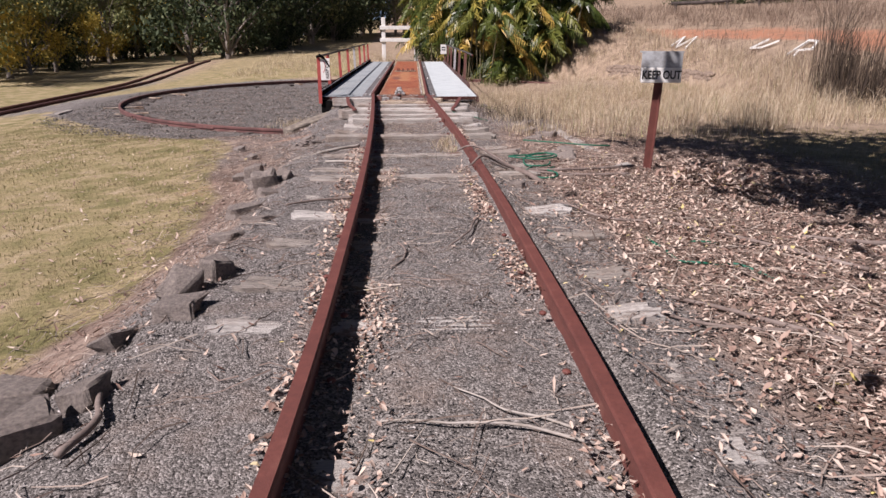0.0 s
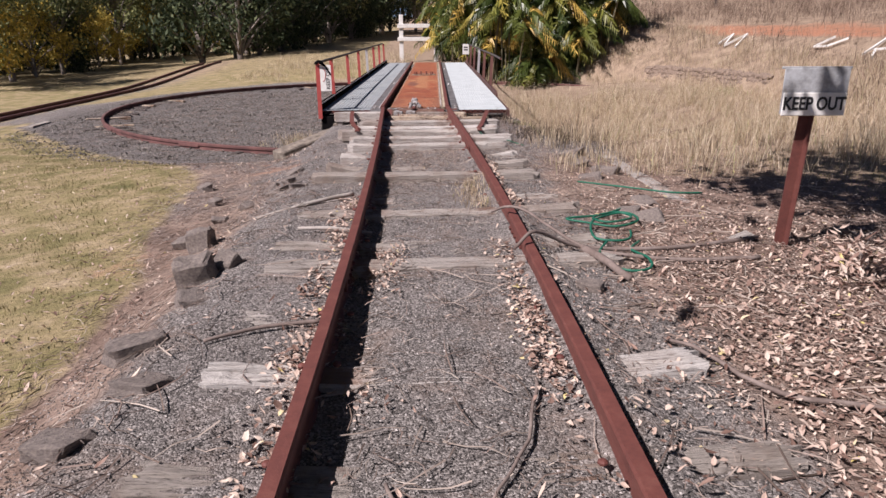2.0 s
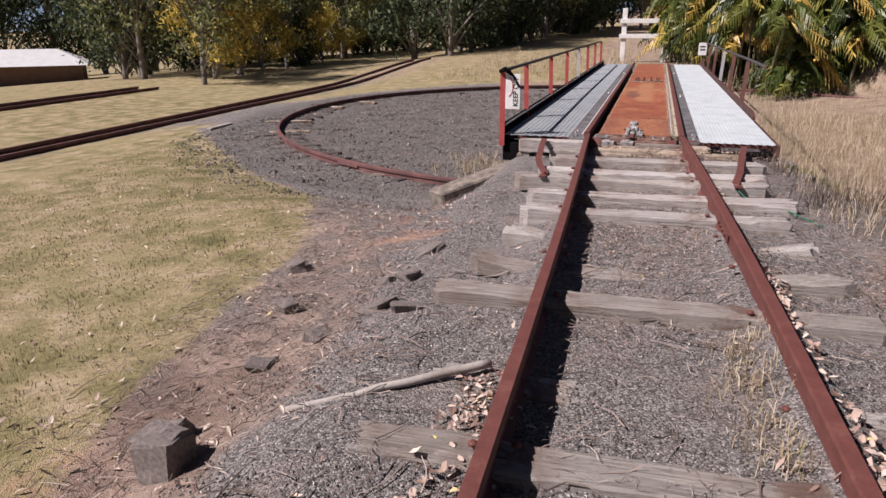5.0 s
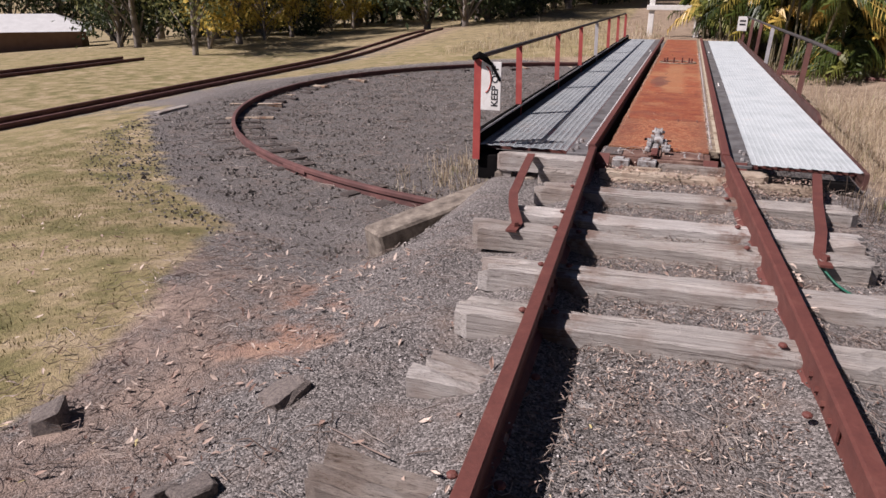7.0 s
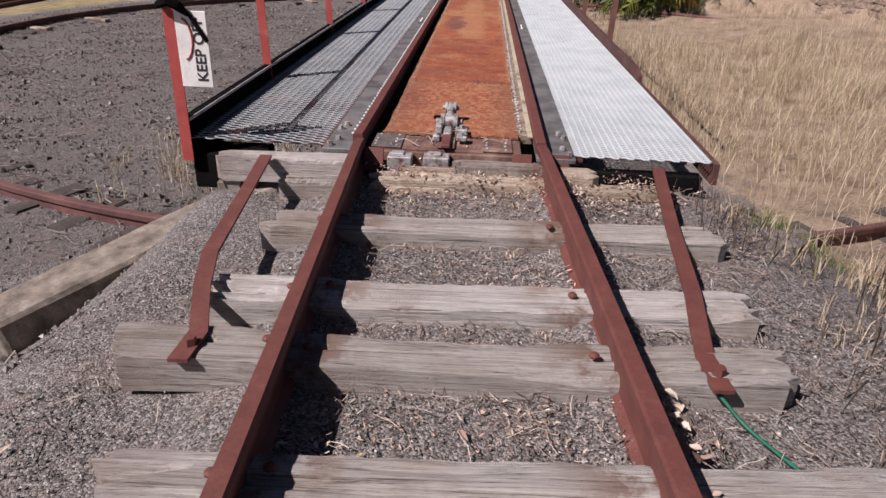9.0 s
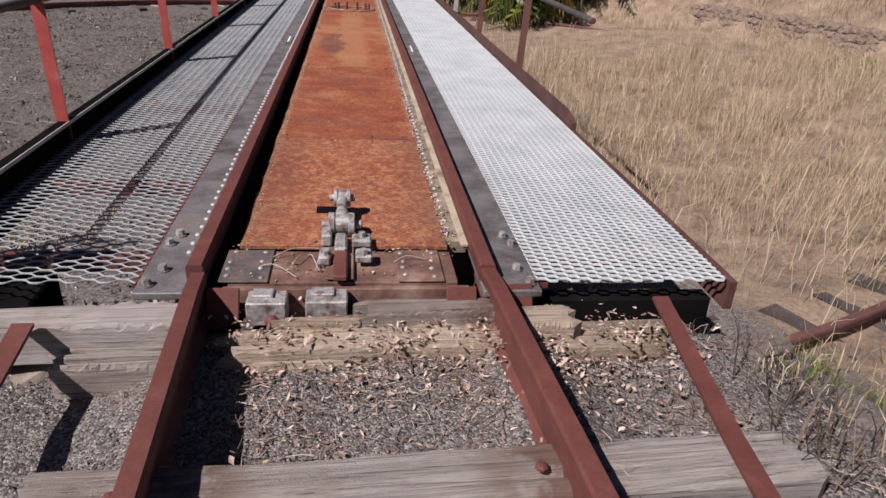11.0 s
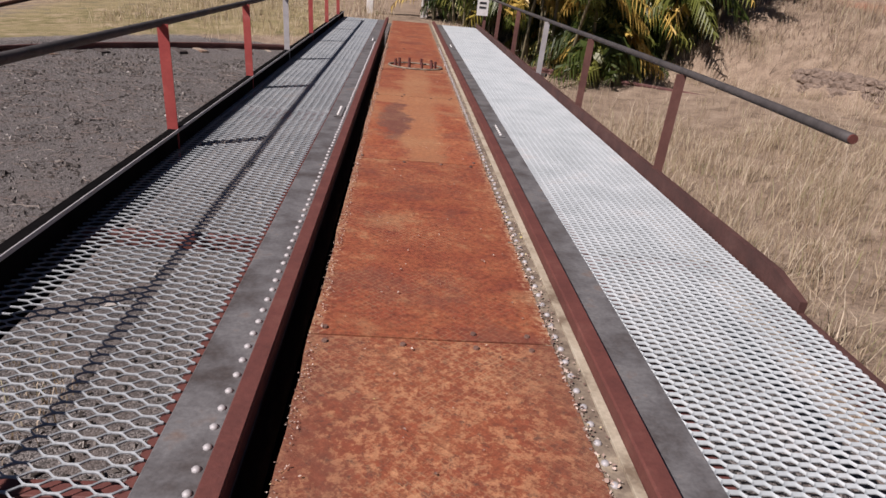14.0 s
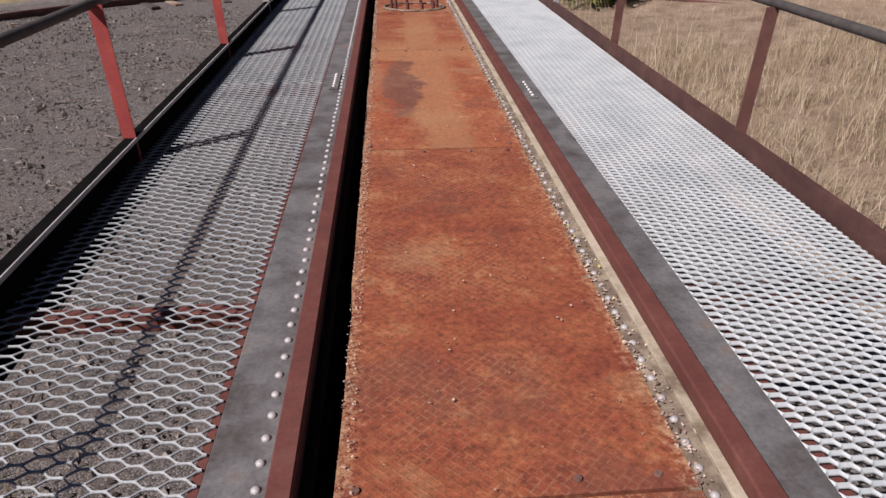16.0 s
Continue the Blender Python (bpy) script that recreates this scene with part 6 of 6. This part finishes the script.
# ---- palms ----
def palm(seed, n_cane=6, height=4.0):
    rnd = random.Random(seed)
    root = empty("cane_palm")
    verts, faces = [], []
    for c in range(n_cane):
        bx, by = rnd.gauss(0, 0.4), rnd.gauss(0, 0.4)
        h = height * rnd.uniform(0.1, 0.66)
        tx, ty = bx * 1.6 + rnd.gauss(0, 0.1), by * 1.6 + rnd.gauss(0, 0.1)
        bm = bmesh.new()
        tube(bm, smooth_path([(bx, by, -0.2), ((bx + tx) / 2, (by + ty) / 2, h * 0.55), (tx, ty, h)], 3), 0.035, 6)
        part("cane", bm, M_CANE, root)
        for f in range(rnd.randint(7, 9)):
            a = rnd.uniform(0, 6.28)
            L = rnd.uniform(1.1, 1.9)
            rise = rnd.uniform(0.3, 1.5)
            pts = []
            for k in range(9):
                t = k / 8
                out = L * t * (0.4 + 0.3 * t)
                pts.append(Vector((tx + math.cos(a) * out, ty + math.sin(a) * out, h + L * (rise * t - (0.65 + 0.65 * rise) * t * t))))
            side = Vector((-math.sin(a), math.cos(a), 0))
            # leaflets hang on a shared midrib, so that each frond has one tint
            rib = len(verts)
            n_rib = 17
            for k in range(n_rib):
                u = 8 * k / (n_rib - 1)
                i = min(int(u), 7)
                p = pts[i].lerp(pts[i + 1], u - i)
                verts.extend([tuple(p - side * 0.008), tuple(p + side * 0.008)])
                if k:
                    b = rib + 2 * k
                    faces.append((b - 2, b - 1, b + 1, b))
                if k < 3:
                    continue
                t = k / (n_rib - 1)
                d = (pts[i + 1] - pts[i]).normalized()
                ll = 0.52 * math.sin(math.pi * (0.15 + 0.8 * t)) + 0.1
                for s in (-1, 1):
                    tip = p + (side * s * 0.5 + d * 0.5 + Vector((0, 0, -0.5 - 0.5 * rnd.random()))) * ll
                    mid = p.lerp(tip, 0.45) + Vector((0, 0, 0.06))
                    w = d * 0.042
                    b = len(verts)
                    verts.extend([tuple(mid - w), tuple(tip), tuple(mid + w)])
                    faces.append((rib + 2 * k + (s > 0), b, b + 1, b + 2))
    ob = raw("fronds", verts, faces, M_FROND, root)
    ob["label"] = "arching green and yellow palm fronds"
    return root


palm_label = "clumping cane palm with green and yellowing fronds"
kinds = [palm(60 + k, 8, 6.2) for k in range(3)]
SPOTS = [(2.9, 31.6), (3.8, 31.0), (4.9, 30.6), (6.0, 30.4), (7.0, 30.9), (2.3, 32.8), (3.4, 32.9), (4.6, 32.6), (5.8, 32.5), (6.9, 32.6), (7.8, 32.2), (2.9, 34.2), (4.2, 34.6), (5.6, 34.6), (7.0, 34.4), (8.2, 34.0), (3.6, 36.2), (5.2, 36.4), (6.8, 36.2), (2.1, 34.0), (1.9, 35.6), (4.3, 31.6), (5.4, 31.3), (6.5, 31.4)]
for k, (x, y) in enumerate(SPOTS):
    x, y = 1.05 * x, y + 1.4
    m = pose(x, y, lz(x, y) - 0.05, 0, 0, 67 * k) @ Matrix.Scale(1.06, 4)
    if k < 3:
        ob = kinds[k]
        ob.matrix_world = m
    else:
        ob = copy_thing(kinds[k % 3], m)
    tagged(ob, palm_label, "palm", "palms beyond the turntable")


# ---- trees ----
def tree(seed, height, spread_r, low, mat, leaf=0.16, leaves=5200, clumps=34, reach=None):
    rnd = random.Random(seed)
    rg = np.random.default_rng(seed)
    root = empty("tree")
    bm = bmesh.new()
    lean = Vector((rnd.uniform(-0.08, 0.08), rnd.uniform(-0.08, 0.08), 0)) * height
    lean = Vector((*reach, 0)) if reach else lean
    top = lean + Vector((0, 0, height * 0.8))
    trunk = smooth_path([(0, 0, -0.3), tuple(lean * 0.2 + Vector((0, 0, height * 0.25))), tuple(lean * 0.6 + Vector((rnd.uniform(-.2, .2), rnd.uniform(-.2, .2), height * 0.55))), tuple(top)], 4)
    n = len(trunk)
    tube(bm, trunk, [height * 0.022 * (1 - 0.85 * k / (n - 1)) for k in range(n)], 8)
    ends = []
    for k in range(clumps):
        a, u = rnd.uniform(0, 6.28), rnd.uniform(low, 1.0)
        rad = spread_r * (1 - 0.55 * abs(2 * (u - low) / (1 - low) - 0.8)) * rnd.uniform(0.45, 1.05)
        e = Vector((math.cos(a) * rad + lean.x * u, math.sin(a) * rad + lean.y * u, height * u))
        s = trunk[min(n - 1, int(n * max(0.12, u * 0.75 - 0.08)))]
        mid = s.lerp(e, 0.5) + Vector((0, 0, height * 0.03))
        tube(bm, [s, mid, e], [height * 0.0075, height * 0.005, height * 0.002], 5)
        ends.append((e, rnd.uniform(0.13, 0.24) * spread_r))
    part("trunk", bm, M_BARK, root, "pale trunk with spreading limbs", True)
    per = leaves // clumps
    c = np.repeat(np.array([tuple(e) for e, _ in ends]), per, 0)
    s = np.repeat(np.array([q for _, q in ends]), per)
    p = c + rg.normal(0, 1, c.shape) * s[:, None] * np.array([1, 1, 0.7]) + np.array([0, 0, -1]) * (rg.uniform(0, 1, len(c)) ** 2 * s)[:, None] * 0.8
    m = len(p)
    d = rg.normal(0, 1, (m, 3)) + np.array([0, 0, -0.8])
    d /= np.linalg.norm(d, axis=1)[:, None]
    q = np.cross(d, rg.normal(0, 1, (m, 3)))
    q /= np.linalg.norm(q, axis=1)[:, None]
    l = leaf * rg.uniform(0.6, 1.4, m)[:, None]
    V = np.stack([p - d * l, p + q * l * 0.42, p + d * l, p - q * l * 0.42], 1)
    b = np.arange(m)[:, None] * 4
    raw("crown", V.reshape(-1, 3).tolist(), [tuple(f) for f in (b + [0, 1, 2, 3]).tolist()], mat, root)
    return root


KINDS = [(tree(1, 10, 3.6, 0.3, M_GUM, 0.16, 4600, 30), "grey-green gum tree with low hanging foliage"), (tree(2, 11, 3.8, 0.15, M_GUM_DARK), "dark dense tree at the edge of the clearing"),
         (tree(3, 7, 3.0, 0.26, M_GUM_GOLD), "golden flowering wattle tree with low foliage"), (tree(4, 12, 3.6, 0.42, M_GUM, 0.16, 4600, 30), "tall gum tree with bare pale trunk"),
         (tree(5, 5, 2.6, 0.06, M_GUM_DARK, 0.12, 5000, 30), "dark low spreading shrub under the trees"), (tree(6, 9, 3.4, 0.14, M_GUM_DARK), "dark dense tree at the edge of the clearing")]
used = set()


def plant(kind, x, y, s, turn):
    # keep the view of the building open
    if math.degrees(math.atan2(x, y - 9)) < -43.5 and math.hypot(x, y - 9) < 62:
        return
    ob, label = KINDS[kind]
    m = pose(x, y, lz(x, y) - 0.05, 0, 0, turn)
    if kind in used:
        ob = copy_thing(ob, m)
    else:
        used.add(kind)
        ob.matrix_world = m
    ob.scale = (s, s, s)
    tagged(ob, label, "tree", "trees round the clearing")


rt = random.Random(77)
# wood on the left: front row, then deeper rows
for k in range(15):
    t = k / 14
    plant([0, 2, 3, 2, 0, 4, 3, 2][k % 8], -20.5 + rt.uniform(-0.8, 0.8) - 6.5 * t, 36 + 42 * t + rt.uniform(-1, 1), rt.uniform(0.6, 0.95), rt.uniform(0, 360))
for row in range(1, 4):
    for k in range(13):
        t = (k + rt.uniform(-.3, .3)) / 12
        plant([1, 5, 4, 0, 5, 3, 2][(k + 2 * row) % 7], -22.5 - 5 * row - 6 * t + rt.uniform(-1.5, 1.5), 34 + 50 * t + rt.uniform(-2, 2), rt.uniform(0.9, 1.35), rt.uniform(0, 360))
for k in range(6):
    plant([1, 5, 1][k % 3], -62 + 3.4 * k, 58 + 2.6 * k, 1.3, 50 * k)
# end of the clearing
for k in range(12):
    plant([2, 0, 2, 5, 4, 2][k % 6], -33 + 2.0 * k + rt.uniform(-1, 1), 80 + rt.uniform(-3, 5), rt.uniform(0.8, 1.2), rt.uniform(0, 360))
    plant([1, 5, 0][k % 3], -34 + 2.3 * k + rt.uniform(-1, 1), 91 + rt.uniform(-3, 5), rt.uniform(1.1, 1.5), rt.uniform(0, 360))
# dark clump on the bank, running back along the track
for k in range(13):
    t = k / 12
    plant([1, 5, 4, 5, 1, 0][k % 6], -11.3 + 8 * t + rt.uniform(-.6, .6), 48.5 + 45 * t + rt.uniform(-1, 1), rt.uniform(0.8, 1.15), rt.uniform(0, 360))
    plant([5, 1, 1, 4][k % 4], -14 + 8 * t + rt.uniform(-1, 1), 52 + 46 * t + rt.uniform(-1, 1), rt.uniform(1.0, 1.35), rt.uniform(0, 360))
# beyond the gate and along the hill's crest
for k in range(10):
    plant([5, 1, 0, 3][k % 4], -3.5 + 2.2 * k + rt.uniform(-1, 1), 96 + rt.uniform(-4, 8), rt.uniform(1.0, 1.4), rt.uniform(0, 360))
for k in range(34):
    x = 9 + 2.1 * k + rt.uniform(-1.2, 1.2)
    plant([4, 5, 4, 0, 1, 4][k % 6], x, 68 - 0.42 * (x - 14) + rt.uniform(-4, 4) + 9 * (k % 2), rt.uniform(0.6, 1.1), rt.uniform(0, 360))
for k in range(9):
    t = k / 8
    plant(4, 19.5 + 11 * t + rt.uniform(-.5, .5), 46 - 8.5 * t + rt.uniform(-.8, .8), rt.uniform(0.4, 0.7), rt.uniform(0, 360))
for k in range(16):
    plant([1, 5, 0][k % 3], 12 + 5 * k + rt.uniform(-1, 1), 92 - 1.2 * k + rt.uniform(-2, 2), rt.uniform(1.1, 1.5), rt.uniform(0, 360))
# tree behind the walker whose boughs reach over the verge and shade it
shade = tree(9, 6.5, 2.7, 0.6, M_GUM, 0.13, 6000, 19, (-6.2, 2.4))
shade.matrix_world = pose(6.6, 4.2, lz(6.6, 4.2))
tagged(shade, "gum tree leaning over the verge, shading the litter", "tree")
tagged(copy_thing(shade, pose(7.0, 1.9, lz(7.0, 1.9), 0, 0, 8)), "gum tree leaning over the verge, shading the litter", "tree")

# ---- building beyond the lines ----
house = empty("shed", pose(-43.6, 46.6, lz(-43.6, 46.6), 0, 0, 40))
tagged(house, "low building with walls coloured dark for shade and a pale metal roof", "building")
bm = bmesh.new()
box(bm, (-5, -3, -0.5), (5, 3, 1.5), 0.02)
part("wall", bm, M_BRICKWALL, house)
bm = bmesh.new()
v = [bm.verts.new(p) for p in ((-5.6, -3.6, 1.45), (5.6, -3.6, 1.45), (5.6, 3.6, 1.45), (-5.6, 3.6, 1.45), (-3.4, 0, 2.5), (3.4, 0, 2.5))]
for f in ((0, 1, 5, 4), (1, 2, 5), (2, 3, 4, 5), (3, 0, 4), (3, 2, 1, 0)):
    bm.faces.new([v[i] for i in f])
part("roof", bm, M_ROOF, house, "pale sheet-metal hip roof")


# ---- log rails on the hill's crest ----
def log_rail(x0, y0, x1, y1):
    root = empty("log_rail", pose(x0, y0, lz(x0, y0)))
    tagged(root, "low dark log rail on short posts on the hilltop", "log rail", "log rails on the hilltop")
    d = Vector((x1 - x0, y1 - y0, lz(x1, y1) - lz(x0, y0)))
    bm = bmesh.new()
    tube(bm, [Vector((0, 0, 0.45)), d * 0.5 + Vector((0, 0, 0.42)), d + Vector((0, 0, 0.46))], [0.1, 0.11, 0.09], 8)
    part("log", bm, M_WOOD_DARK, root)
    for t in (0.08, 0.92):
        bm = bmesh.new()
        tube(bm, [d * t + Vector((0, 0, -0.2)), d * t + Vector((0, 0, 0.44))], 0.09, 8)
        part("post", bm, M_WOOD_DARK, root)


for a in ((16.0, 40.5, 19.2, 39.6), (20.2, 39.0, 22.6, 37.8), (23.4, 37.2, 26.4, 35.4)):
    log_rail(*a)
